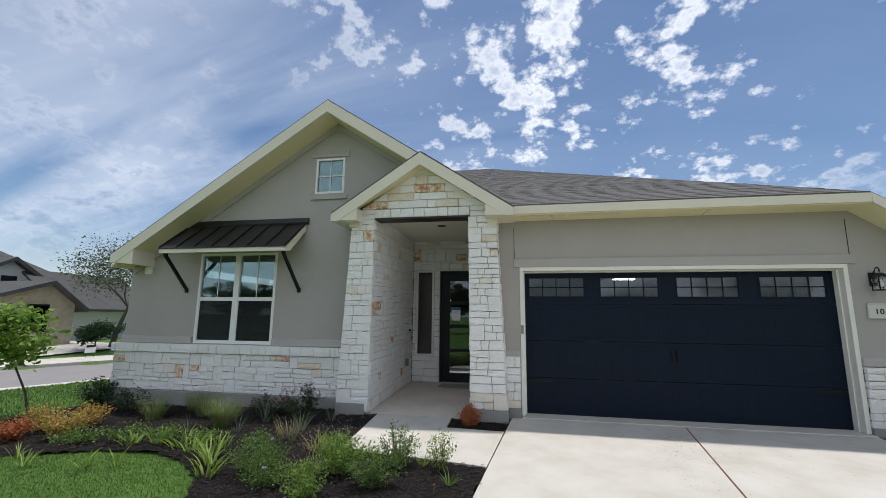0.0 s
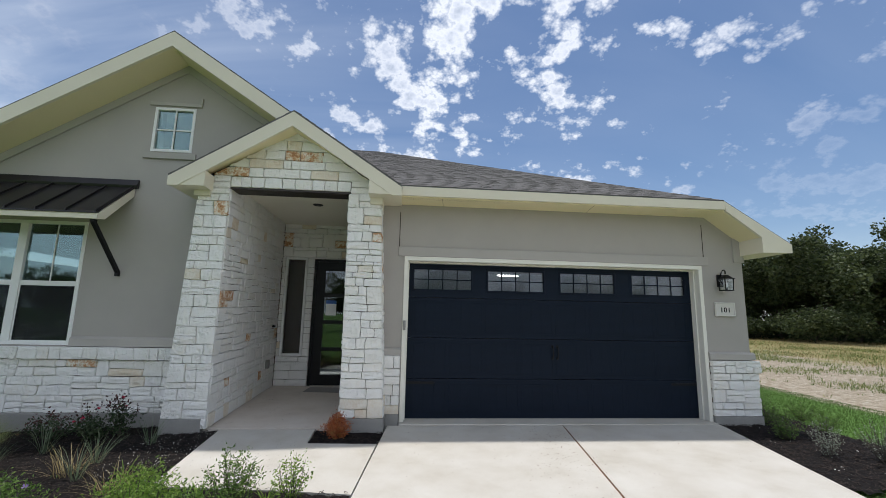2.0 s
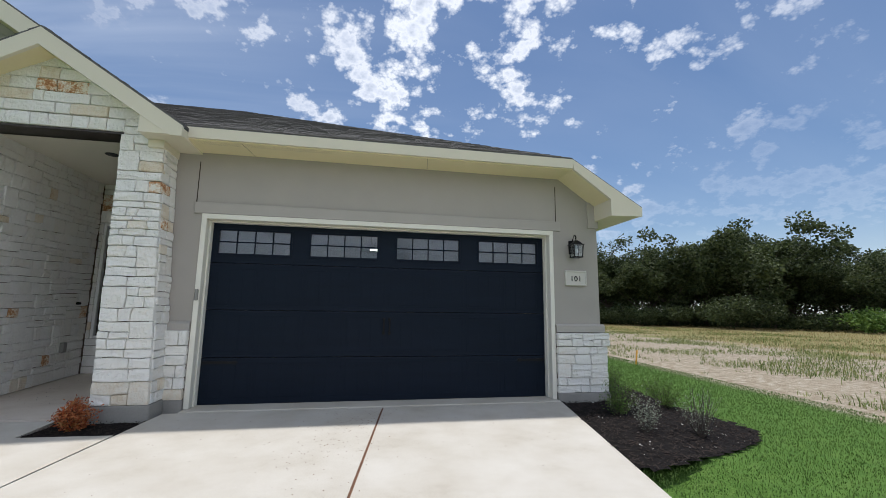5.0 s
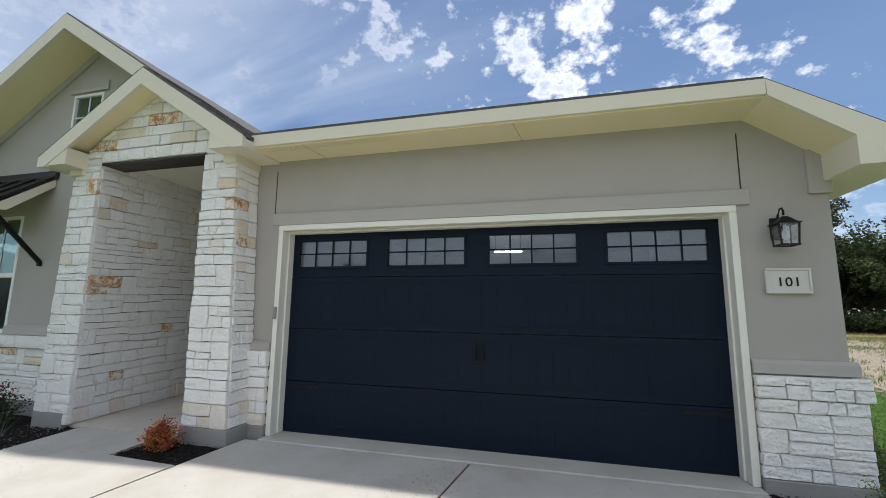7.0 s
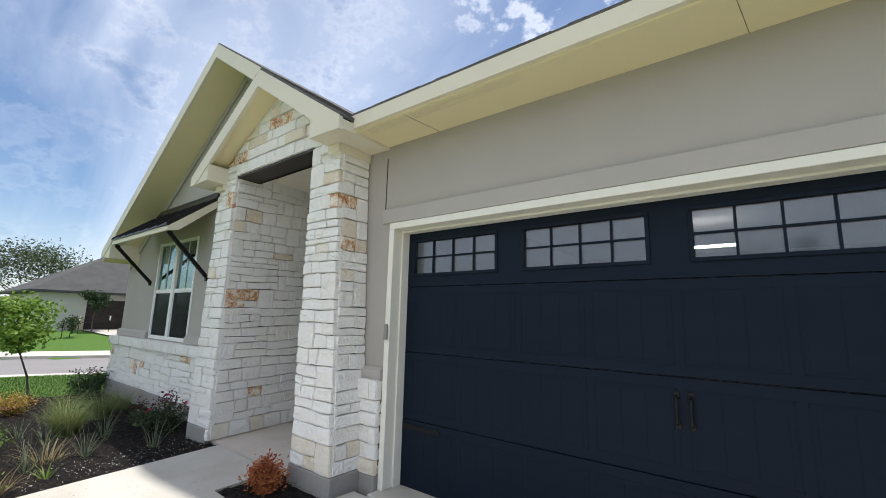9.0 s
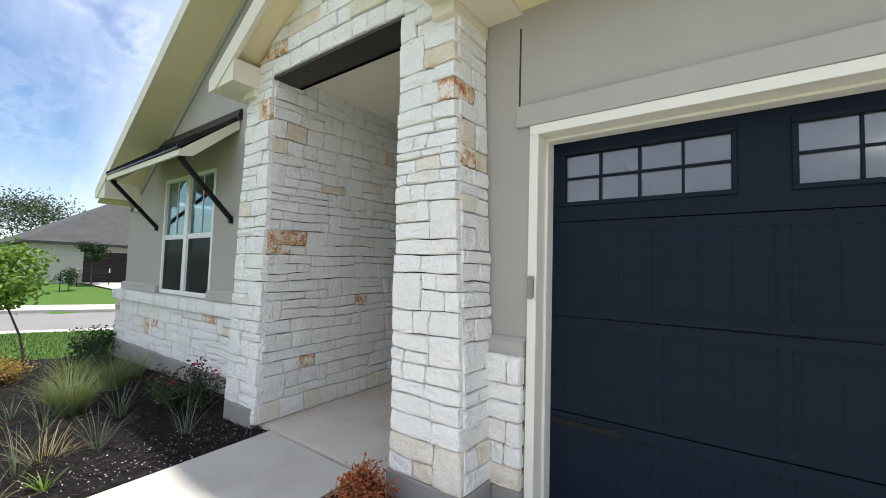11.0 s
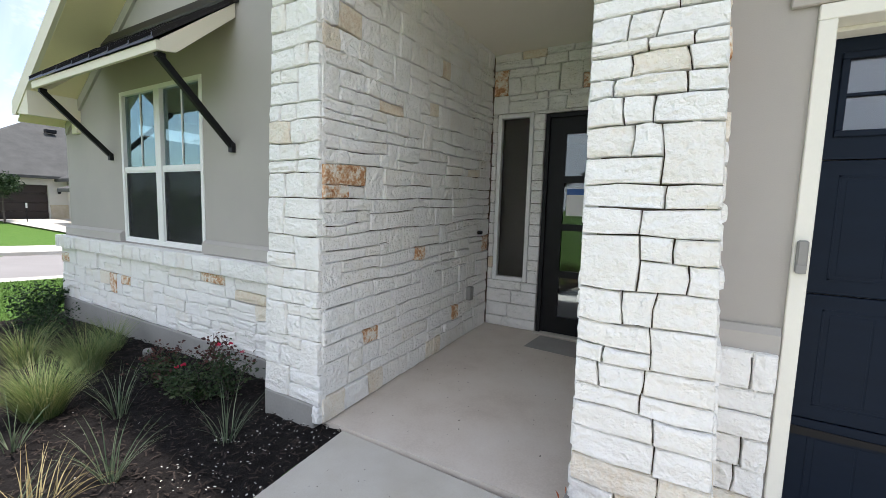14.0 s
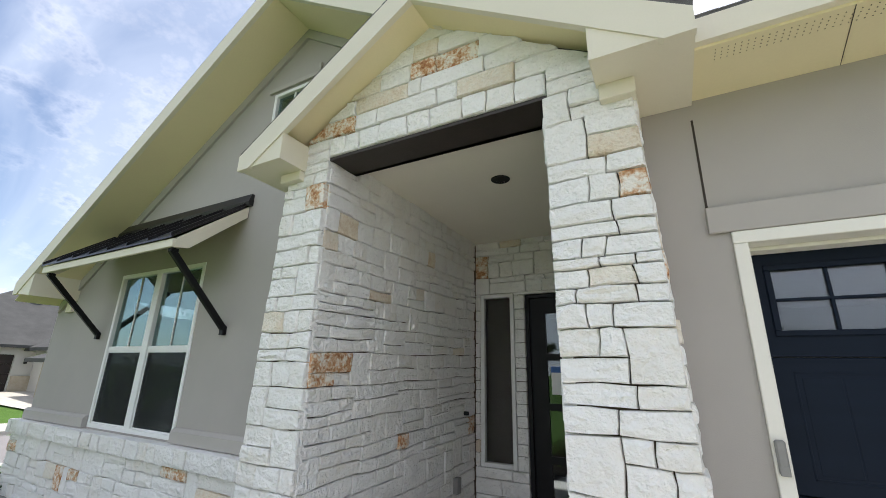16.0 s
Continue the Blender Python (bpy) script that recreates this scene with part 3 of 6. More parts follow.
g_left = [Vector((lt.x, BACK, lt.z)), lt, AP, Vector((AP.x, BACK, AP.z))]
r = roof_slab("roof_gable_left", g_left, 0.05, "charcoal asphalt shingle gable slope")
rt = Vector((-0.95, -0.43, 5.935 - 0.66 * 2.765))
g_right = [Vector((rt.x, rt.y, rt.z)), Vector((rt.x, 5.6, rt.z)), Vector((AP.x, 5.6, AP.z)), AP]
r = roof_slab("roof_gable_right", [Vector((rt.x, 0.3, rt.z)), Vector((rt.x, 5.6, rt.z)), Vector((AP.x, 5.6, AP.z)), Vector((AP.x, AP.y, AP.z)), Vector((-1.75, AP.y, AP.z - 0.66 * 1.965)), Vector((-1.75, 0.3, AP.z - 0.66 * 1.965))], 0.05, "charcoal asphalt shingle gable slope")
PA = Vector((-1.725, -0.68, 4.60))
pl, pr = Vector((-3.385, -0.68, 3.515)), Vector((-0.075, -0.68, 3.51))
p_left = [Vector((pl.x, 0.35, pl.z)), pl, PA, Vector((PA.x, 0.35, PA.z))]
p_right = [pr, Vector((pr.x, 0.75, pr.z)), Vector((PA.x, 2.6, PA.z)), PA]
roof_slab("roof_portico_left", p_left, 0.03, "charcoal asphalt shingle portico slope")
r = roof_slab("roof_portico_right", p_right, 0.03, "charcoal asphalt shingle portico slope")
courses(r, p_right, 3)
courses(r, p_left, 4)


def rake(name, top, bottom, y0, y1, depth, label, lift=0.024, plumb=0.0):
    """A fascia board that follows a roof edge from top to bottom; plumb cuts its lower end level."""
    t, b = Vector(top), Vector(bottom)
    pts = [(t.x, y0, t.z - lift), (b.x, y0, b.z - lift), (b.x, y0, b.z - lift - depth), (t.x, y0, t.z - lift - depth)]
    if plumb:
        slope = (t.z - b.z) / (t.x - b.x)
        zb = b.z - lift - plumb
        xb = t.x + (zb - (t.z - lift - depth)) / slope
        pts = [(t.x, y0, t.z - lift), (b.x, y0, b.z - lift), (b.x, y0, zb), (xb, y0, zb), (t.x, y0, t.z - lift - depth)]
    return fixed(name, Shape().prism(pts, (0, y1 - y0, 0)), FASCIA, label, "fascia")


# main gable: fascia, soffit and return
rake("fascia_gable_left", AP, lt, -0.437, -0.39, 0.243, "cream painted fascia board on the gable", plumb=0.163)
rake("fascia_gable_right", AP, Vector((-1.6, 0, AP.z - 0.66 * 2.115)), -0.437, -0.39, 0.243, "cream painted fascia board on the gable")
for k, end in enumerate((lt, Vector((-1.8, 0, AP.z - 0.66 * 1.915)))):
    pts = [(AP.x, -0.39, AP.z - 0.25), (end.x, -0.39, end.z - 0.25), (end.x, -0.39, end.z - 0.27), (AP.x, -0.39, AP.z - 0.27)]
    fixed("soffit_gable_%d" % (k + 1), Shape().prism(pts, (0, GY + 0.39, 0)), SOFFIT, "cream soffit under the gable rake", "soffit")
ret = [(-8.40, 2.86), (-8.40, 2.715), (-7.88, 2.66), (-7.88, 2.98)]
fixed("fascia_return", Shape().prism([(x, -0.425, z) for x, z in ret], (0, 0.545, 0)), FASCIA, "cream boxed eave return", "fascia")
fixed("trim_return", B((-8.06, GY - 0.05, 2.50), (-7.90, GY, 2.74), 0.005), FASCIA, "cream board under the eave return", "trim")

# portico gable: fascia, soffits and boxed returns
rake("fascia_portico_left", PA, pl, -0.687, -0.64, 0.223, "cream painted fascia board on the portico", plumb=0.133)
rake("fascia_portico_right", PA, pr, -0.687, -0.64, 0.223, "cream painted fascia board on the portico", plumb=0.133)
for k, end in enumerate((pl, pr)):
    pts = [(PA.x, -0.64, PA.z - 0.232), (end.x, -0.64, end.z - 0.232), (end.x, -0.64, end.z - 0.25), (PA.x, -0.64, PA.z - 0.25)]
    pts = [(x, y, max(z, 3.42)) for x, y, z in pts]
    fixed("soffit_portico_%d" % (k + 1), Shape().prism(pts, (0, 0.30, 0)), SOFFIT, "cream soffit under the portico rake", "soffit")
for k, (a, b, inner) in enumerate(((pl.x + 0.002, -2.886, 1), (-0.562, pr.x - 0.002, -1))):
    z_in = 3.60
    out = [(a, 3.37), (b, 3.37), (b, z_in if inner > 0 else 3.465), (a, 3.465 if inner > 0 else z_in)]
    fixed("fascia_portico_return_%d" % (k + 1), Shape().prism([(x, -0.676, z) for x, z in out], (0, 0.676 + (GY if inner > 0 else 0.0) - 0.002, 0)), FASCIA, "cream boxed eave return on the pier", "fascia")
fixed("trim_pier_left", B((-3.13, PY - 0.05, 3.29), (-2.90, PY + 0.1, 3.37), 0.005), FASCIA, "cream frieze block on the pier", "trim")
fixed("trim_pier_right", B((-0.55, PY - 0.05, 3.27), (-0.36, -0.002, 3.37), 0.005), FASCIA, "cream frieze block on the pier", "trim")

# garage eave
fixed("fascia_garage", B((-0.12, EAVE_Y - 0.007, 3.415), (KINK.x, EAVE_Y + 0.04, 3.556)), FASCIA, "cream painted fascia board over the garage", "fascia")
fixed("soffit_garage", B((-0.36, EAVE_Y + 0.035, 3.40), (KINK.x + 0.02, 0.0, 3.43)), SOFFIT, "cream soffit board with joints", "soffit")
rk = [(KINK.x, 3.556), (TIP.x, TIP.z - 0.014), (TIP.x - 0.005, TIP.z - 0.15), (5.80, TIP.z - 0.16), (5.80, 2.98), (KINK.x + 0.01, 3.40)]
fixed("fascia_garage_rake", Shape().prism([(x, EAVE_Y - 0.007, z) for x, z in rk], (0, 0.047, 0)), FASCIA, "cream painted raking fascia board", "fascia")
fixed("soffit_garage_rake", Shape().prism([(KINK.x, EAVE_Y + 0.04, 3.43), (5.80, EAVE_Y + 0.04, 3.01), (5.80, EAVE_Y + 0.04, 2.98), (KINK.x, EAVE_Y + 0.04, 3.40)], (0, -EAVE_Y - 0.04, 0)), SOFFIT, "cream soffit under the garage rake", "soffit")
fixed("fascia_side_return", Shape().prism([(5.80, EAVE_Y + 0.04, 2.73), (6.30, EAVE_Y + 0.04, 2.74), (6.30, EAVE_Y + 0.04, 2.86), (5.80, EAVE_Y + 0.04, 3.05)], (0, BACK, 0)), FASCIA, "cream boxed side eave", "fascia")
for k, x in enumerate((0.55, 3.0)):
    fixed("soffit_joint_%d" % (k + 1), Shape().prism([(x, -0.46, 3.399), (x + 0.003, -0.46, 3.399), (x + 0.063, -0.003, 3.399), (x + 0.06, -0.003, 3.399)], (0, 0, -0.002)), CAULK, "fine soffit board joint", "trim")


def perforated_vent():
    rows = Shape()
    for i in range(60):
        for j in range(4):
            x, y = 0.02 + i * 0.028, -0.43 + j * 0.026
            rows.box((x, y, 3.3965), (x + 0.004, y + 0.004, 3.399))
    tagged(part("soffit_vent_holes", rows, CAULK), "rows of small soffit vent holes", "vent", kind="stuff")


perforated_vent()
# steel lintel in the portico and the wall above it
fixed("lintel", Shape().box((-2.66, PY + 0.02, 3.43), (-0.84, PY + 0.34, 3.455)).box((-2.66, PY + 0.30, 3.43), (-0.84, PY + 0.335, 3.58)), BRONZE, "dark bronze steel lintel over the porch opening", "lintel")


# ---- stonework ----
def chunk(cell, depth, place, rng):
    """One rough stone: cell gives its four corners and the middles of its sides in wall coordinates."""
    c = [(p[0], p[1]) for p in cell]
    mu, mv = sum(p[0] for p in c) / 8, sum(p[1] for p in c) / 8
    hw, hh = max(abs(p[0] - mu) for p in c), max(abs(p[1] - mv) for p in c)
    def ring(inset, d, jig):
        out = []
        for i, (u, v) in enumerate(c):
            k = 1.2 if i % 2 == 0 else 0.75
            fu, fv = max(0.1, 1 - inset * k / hw), max(0.1, 1 - inset * k / hh)
            out.append(place(mu + (u - mu) * fu + rng.uniform(-jig, jig), mv + (v - mv) * fv + rng.uniform(-jig, jig), d + rng.uniform(-jig, jig)))
        return out
    v = ring(0.0025, -0.035, 0) + ring(0.0036, depth * 0.62, 0.0018) + ring(min(0.0085, hh * 0.2), depth * 0.95, 0.003) + ring(min(hw, hh) * 0.45, depth, 0.006)
    v.append(place(mu, mv, depth + rng.uniform(-0.008, 0.01)))
    f = []
    for k in range(3):
        f += [(k * 8 + i, k * 8 + (i + 1) % 8, (k + 1) * 8 + (i + 1) % 8, (k + 1) * 8 + i) for i in range(8)]
    f += [(24 + i, 24 + (i + 1) % 8, 32) for i in range(8)]
    me = bpy.data.meshes.new("stone")
    me.from_pydata(v, [], f)
    return me


def blocks(rng, w, h, split, plain_end, longer):
    """Cuts one block of a band into stones, as parts of its width and height."""
    def row(lo, hi, start=0.0):
        out, a = [], start
        tall = (hi - lo) * h
        while a < 1.0 - 1e-6:
            b = a + rng.uniform(0.11, 0.26 if tall > 0.15 else 0.38) * longer / w
            if 1.0 - b < 0.10 / w:
                b = 1.0
            out.append((a, b, lo, hi))
            a = b
        return out
    if h < 0.19:
        return row(0.0, 1.0)
    style = rng.random()
    if style < 0.50 or w < 0.3:
        f = split if plain_end else min(0.7, max(0.3, split + rng.uniform(-0.12, 0.12)))
        return row(0.0, f) + row(f, 1.0)
    if style < 0.82:
        # one tall stone with two rows beside it
        c, f = min(0.45, rng.uniform(0.13, 0.28) / w), rng.uniform(0.32, 0.68)
        cut = [(0.0, c, 0.0, 1.0)] + row(0.0, f, c) + row(f, 1.0, c)
        return cut if rng.random() < 0.5 else [(1 - b, 1 - a, lo, hi) for a, b, lo, hi in cut]
    if h > 0.24:
        f, g = rng.uniform(0.24, 0.40), rng.uniform(0.6, 0.74)
        return row(0.0, f) + row(f, g) + row(g, 1.0)
    return row(0.0, 1.0)


def masonry(parent, place, v0, v1, left, right, seed, band=(0.19, 0.33), widths=(0.40, 0.90), depth=0.035, holes=(), flip=False, wave=0.010, course=None, stained=(), buff=(), buff_share=0.012, longer=1.0):
    """Lays rough stones in broken courses between the lines left(v) and right(v)."""
    rng, levels = random.Random(seed), random.Random(course or seed)
    marks = sorted(set([v0, v1] + [z for h in holes for z in (h[2], h[3]) if v0 < z < v1]))
    bands = []
    for a, b in zip(marks, marks[1:]):
        n = max(1, round((b - a) / (0.5 * (band[0] + band[1]))))
        hs = [levels.uniform(*band) for _ in range(n)]
        k, v = (b - a) / sum(hs), a
        for h in hs:
            bands.append((v, v + h * k, levels.uniform(0.38, 0.62)))
            v += h * k
    for lo, hi, split in bands:
        mid = (lo + hi) / 2
        spans = [(left(mid), right(mid))]
        for h in holes:
            if h[2] < mid < h[3]:
                spans = [s for a, b in spans for s in ((a, min(b, h[0])), (max(a, h[1]), b)) if s[1] - s[0] > 0.02]
        for a, b in spans:
            def warp(u, v):
                # the ends follow the outline, joints waver in between
                if abs(u - a) < 1e-6:
                    return (left(v) if abs(a - left(mid)) < 1e-6 else a), v + 0.35 * still(v) * wave * noise.noise((u * 3, v * 5, seed * 3.1))
                if abs(u - b) < 1e-6:
                    return (right(v) if abs(b - right(mid)) < 1e-6 else b), v + 0.35 * still(v) * wave * noise.noise((u * 3, v * 5, seed * 3.1))
                du = min(1.0, (u - a) / 0.1, (b - u) / 0.1) * 0.022 * noise.noise((u * 5.0, v * 7.0, seed * 9.1))
                dv = still(v) * wave * (1.7 * noise.noise((u * 2.2, v * 5.5, seed * 5.3)) + 0.9 * noise.noise((u * 9.0, v * 9.0, seed)))
                return u + du, v + dv
            def still(v):
                return min(1.0, min(abs(v - m) for m in marks) / 0.07)
            u = a
            while u < b - 1e-4:
                w = rng.uniform(*widths)
                if b - (u + w) < widths[0] * 0.7:
                    w = b - u
                e = min(b, u + w)
                for f0, f1, g0, g1 in blocks(rng, e - u, hi - lo, split, u == a or e == b, longer):
                    ua, ub, va, vb = lerp(u, e, f0), lerp(u, e, f1), lerp(lo, hi, g0), lerp(lo, hi, g1)
                    um, vm = (ua + ub) / 2, (va + vb) / 2
                    cell = [warp(*p) for p in ((ua, va), (um, va), (ub, va), (ub, vm), (ub, vb), (um, vb), (ua, vb), (ua, vm))]
                    me = chunk(cell, depth + rng.uniform(-0.009, 0.012), place, rng)
                    if flip:
                        me.flip_normals()
                    kind = STONE
                    if any(ua <= x < ub and va <= z < vb for x, z in stained):
                        kind = RUST
                    elif rng.random() < buff_share or any(ua <= x < ub and va <= z < vb for x, z in buff):
                        kind = BUFF
                    part("stone", me, kind, parent)
                u = e


def stone_wall(name, backing, label):
    return fixed(name, backing, MORTAR, label, "wall")


def pier_out_l(v):
    return lerp(-3.25, -3.09, v / 3.4)


def pier_out_r(v):
    return lerp(-0.225, -0.385, v / 3.4)


def pier_in_r(v):
    return lerp(-0.845, -0.885, v / 3.4)


D = 0.03


def on_front(y):
    return lambda u, v, d: (u, y + D - d, v)


def on_side(x, sgn):
    """A wall across x; u runs along y."""
    return lambda u, v, d: (x - sgn * D + sgn * d, u, v)


def taper_side(fn, sgn):
    return lambda u, v, d: (fn(v) - sgn * D + sgn * d, u, v)


def stonework():
    # left pier and the long porch wall
    w = stone_wall("wall_portico_left", Shape().prism([(-3.20, PY + 0.04, 0.0), (PORCH_L - 0.04, PY + 0.04, 0.0), (PORCH_L - 0.04, PY + 0.04, 3.6), (-3.05, PY + 0.04, 3.6)], (0, 0.6, 0)), "white rough limestone pier beside the porch")
    masonry(w, on_front(PY), 0.135, 3.43, pier_out_l, lambda v: PORCH_L, 11, (0.18, 0.28), (0.7, 0.9), course=5, stained=((-2.65, 3.195),), buff=((-2.93, 2.1),), buff_share=0.01)
    masonry(w, lambda u, v, d: (u, PY + D - d, v), 0.0, 0.135, lambda v: -2.71, lambda v: PORCH_L, 12, (0.13, 0.14), (0.1, 0.2))
    masonry(w, taper_side(pier_out_l, -1), 0.135, 3.40, lambda v: PY + 0.03, lambda v: GY - 0.1, 13, (0.18, 0.28), flip=True, course=5)
    w = stone_wall("wall_porch_left", B((PORCH_L - 0.26, PY + 0.1, -0.1), (PORCH_L - 0.04, PORCH_B + 0.1, 3.8)), "long white rough limestone wall in the porch")
    rusty = [(y, z - 0.035 * (y - PY)) for y, z in ((-0.15, 1.72), (-0.06, 1.80), (0.07, 0.59), (0.92, 1.18), (1.61, 0.50), (2.38, 1.18))]
    pale = [(y, z - 0.035 * (y - PY)) for y, z in ((-0.34, 2.73), (0.37, 2.41), (2.17, 2.06), (1.2, 0.2), (0.3, 0.15), (-0.2, 0.16))]
    masonry(w, lambda u, v, d: (PORCH_L - D + d, u, v + 0.035 * (u - PY)), 0.0, 3.515, lambda v: PY + 0.03, lambda v: PORCH_B - 0.03, 14, (0.17, 0.29), (0.45, 1.0), stained=rusty, buff=pale, wave=0.014, longer=1.1)
    # right pier
    w = stone_wall("wall_portico_right", Shape().prism([(-0.81, PY + 0.04, 0.0), (-0.27, PY + 0.04, 0.0), (-0.43, PY + 0.04, 3.6), (-0.84, PY + 0.04, 3.6)], (0, 0.45, 0)), "white rough limestone pier between porch and garage")
    masonry(w, on_front(PY), 0.14, 3.43, pier_in_r, pier_out_r, 21, (0.16, 0.30), (0.8, 0.9), depth=0.040, wave=0.012, course=6, stained=((-0.46, 2.74),), buff=((-0.6, 3.08), (-0.53, 2.32), (-0.48, 0.36), (-0.71, 0.34), (-0.38, 0.30), (-0.6, 0.24)), buff_share=0.0)
    masonry(w, taper_side(pier_out_r, 1), 0.14, 3.30, lambda v: PY + 0.03, lambda v: -0.01, 22, (0.16, 0.30), (0.8, 0.9), course=6, stained=((-0.28, 2.27), (-0.33, 2.73)), buff=((-0.2, 2.5), (-0.1, 2.3), (-0.2, 0.3)))
    masonry(w, taper_side(pier_in_r, -1), 0.02, 3.43, lambda v: PY + 0.03, lambda v: 0.02, 23, (0.16, 0.30), (0.8, 0.9), flip=True)
    # gable over the opening
    w = stone_wall("wall_portico_gable", Shape().prism([(-3.0, PY + 0.04, 3.456), (-0.5, PY + 0.04, 3.456), (-0.5, PY + 0.04, 3.56), (-1.725, PY + 0.04, 4.36), (-3.0, PY + 0.04, 3.52)], (0, 0.3, 0)), "white limestone gable over the porch opening with rusty stones")
    masonry(w, on_front(PY), 3.456, 3.62, lambda v: -2.64, lambda v: -0.86, 31, (0.16, 0.17), (0.15, 0.26), wave=0.004, buff_share=0.0)
    masonry(w, on_front(PY), 3.43, 3.63, lambda v: -2.90, lambda v: -2.645, 32, (0.09, 0.11), (0.15, 0.30))
    masonry(w, on_front(PY), 3.43, 3.63, lambda v: -0.855, lambda v: -0.55, 33, (0.09, 0.11), (0.15, 0.30))
    masonry(w, on_front(PY), 3.625, 4.38, lambda v: -1.725 - (4.40 - v) / 0.66, lambda v: -1.725 + (4.40 - v) / 0.66, 34, (0.14, 0.185), (0.42, 0.8), wave=0.008, stained=((-1.54, 4.03), (-1.81, 4.04), (-2.40, 3.75)), buff=((-2.28, 3.98), (-1.75, 4.2), (-2.2, 3.85), (-1.1, 3.7)), longer=1.5)
    # back wall of the porch with the side light and the door
    w = stone_wall("wall_porch_back", wall_panel([(-2.57, -2.10, 0.70, 2.80), (-1.96, -0.97, 0.05, 2.77)], [PORCH_L - 0.1, PORCH_R], lambda x: 3.7, PORCH_B + 0.04, PORCH_B + 0.22, 0.0), "white limestone porch wall round the front door")
    masonry(w, on_front(PORCH_B), 0.10, 3.56, lambda v: PORCH_L, lambda v: PORCH_R, 41, (0.22, 0.34), (0.5, 1.0), holes=((-2.57, -2.10, 0.70, 2.80), (-1.96, -0.97, 0.05, 2.77)), wave=0.007, stained=((-2.54, 3.33), (-2.52, 3.06), (-1.44, 3.05)), buff_share=0.05, longer=1.5)
    # wainscot under the window
    w = stone_wall("wall_wainscot_left", B((WALL_L - 0.08, 0.07, 0.12), (-3.15, GY, 1.0)), "white rough limestone wainscot under the window")
    masonry(w, on_front(0.02), 0.12, 0.865, lambda v: WALL_L - 0.10, lambda v: -3.17, 51, (0.20, 0.30), (0.45, 0.9), wave=0.016, stained=((-6.57, 0.61), (-4.61, 0.815), (-8.25, 0.70), (-6.9, 0.60)), buff=((-3.94, 0.68), (-7.0, 0.5)), longer=1.25)
    masonry(w, on_front(-0.03), 0.868, 1.045, lambda v: WALL_L - 0.14, lambda v: -3.14, 52, (0.17, 0.18), (0.16, 0.36), depth=0.04, wave=0.003, buff_share=0.0)
    part("stone_ledge", B((WALL_L - 0.12, -0.03, 1.0), (-3.14, GY, 1.04), 0.01), STONE, w)
    masonry(w, on_side(WALL_L - 0.10, -1), 0.12, 1.045, lambda v: 0.03, lambda v: 1.4, 53, flip=True)
    # wainscots beside the garage door
    w = stone_wall("wall_wainscot_mid", B((-0.30, -0.02, 0.12), (-0.015, 0.0, 0.95)), "white limestone wainscot between pier and garage door")
    masonry(w, on_front(-0.06), 0.12, 0.795, lambda v: -0.27, lambda v: -0.012, 61, (0.10, 0.17), (0.3, 0.5), wave=0.009, buff=((-0.1, 0.2), (-0.2, 0.2)))
    masonry(w, on_front(-0.075), 0.797, 0.985, lambda v: -0.30, lambda v: -0.012, 62, (0.17, 0.18), (0.12, 0.20), wave=0.003)
    part("stone_ledge", B((-0.30, -0.075, 0.95), (-0.015, 0.0, 0.98), 0.008), STONE, w)
    w = stone_wall("wall_wainscot_right", B((5.095, -0.02, 0.09), (5.88, 0.0, 0.93)), "white limestone wainscot at the house corner")
    masonry(w, on_front(-0.06), 0.09, 0.765, lambda v: 5.092, lambda v: 5.91, 63, (0.16, 0.24), (0.34, 0.7), wave=0.007, buff_share=0.04)
    masonry(w, on_front(-0.08), 0.767, 0.965, lambda v: 5.092, lambda v: 5.95, 64, (0.19, 0.20), (0.16, 0.30), wave=0.003)
    part("stone_ledge", B((5.095, -0.08, 0.93), (5.93, 0.02, 0.96), 0.008), STONE, w)
    masonry(w, on_side(5.90, 1), 0.09, 0.965, lambda v: -0.03, lambda v: 1.6, 65)
    part("backing", B((5.84, 0.0, 0.09), (5.875, 1.6, 0.93)), MORTAR, w)


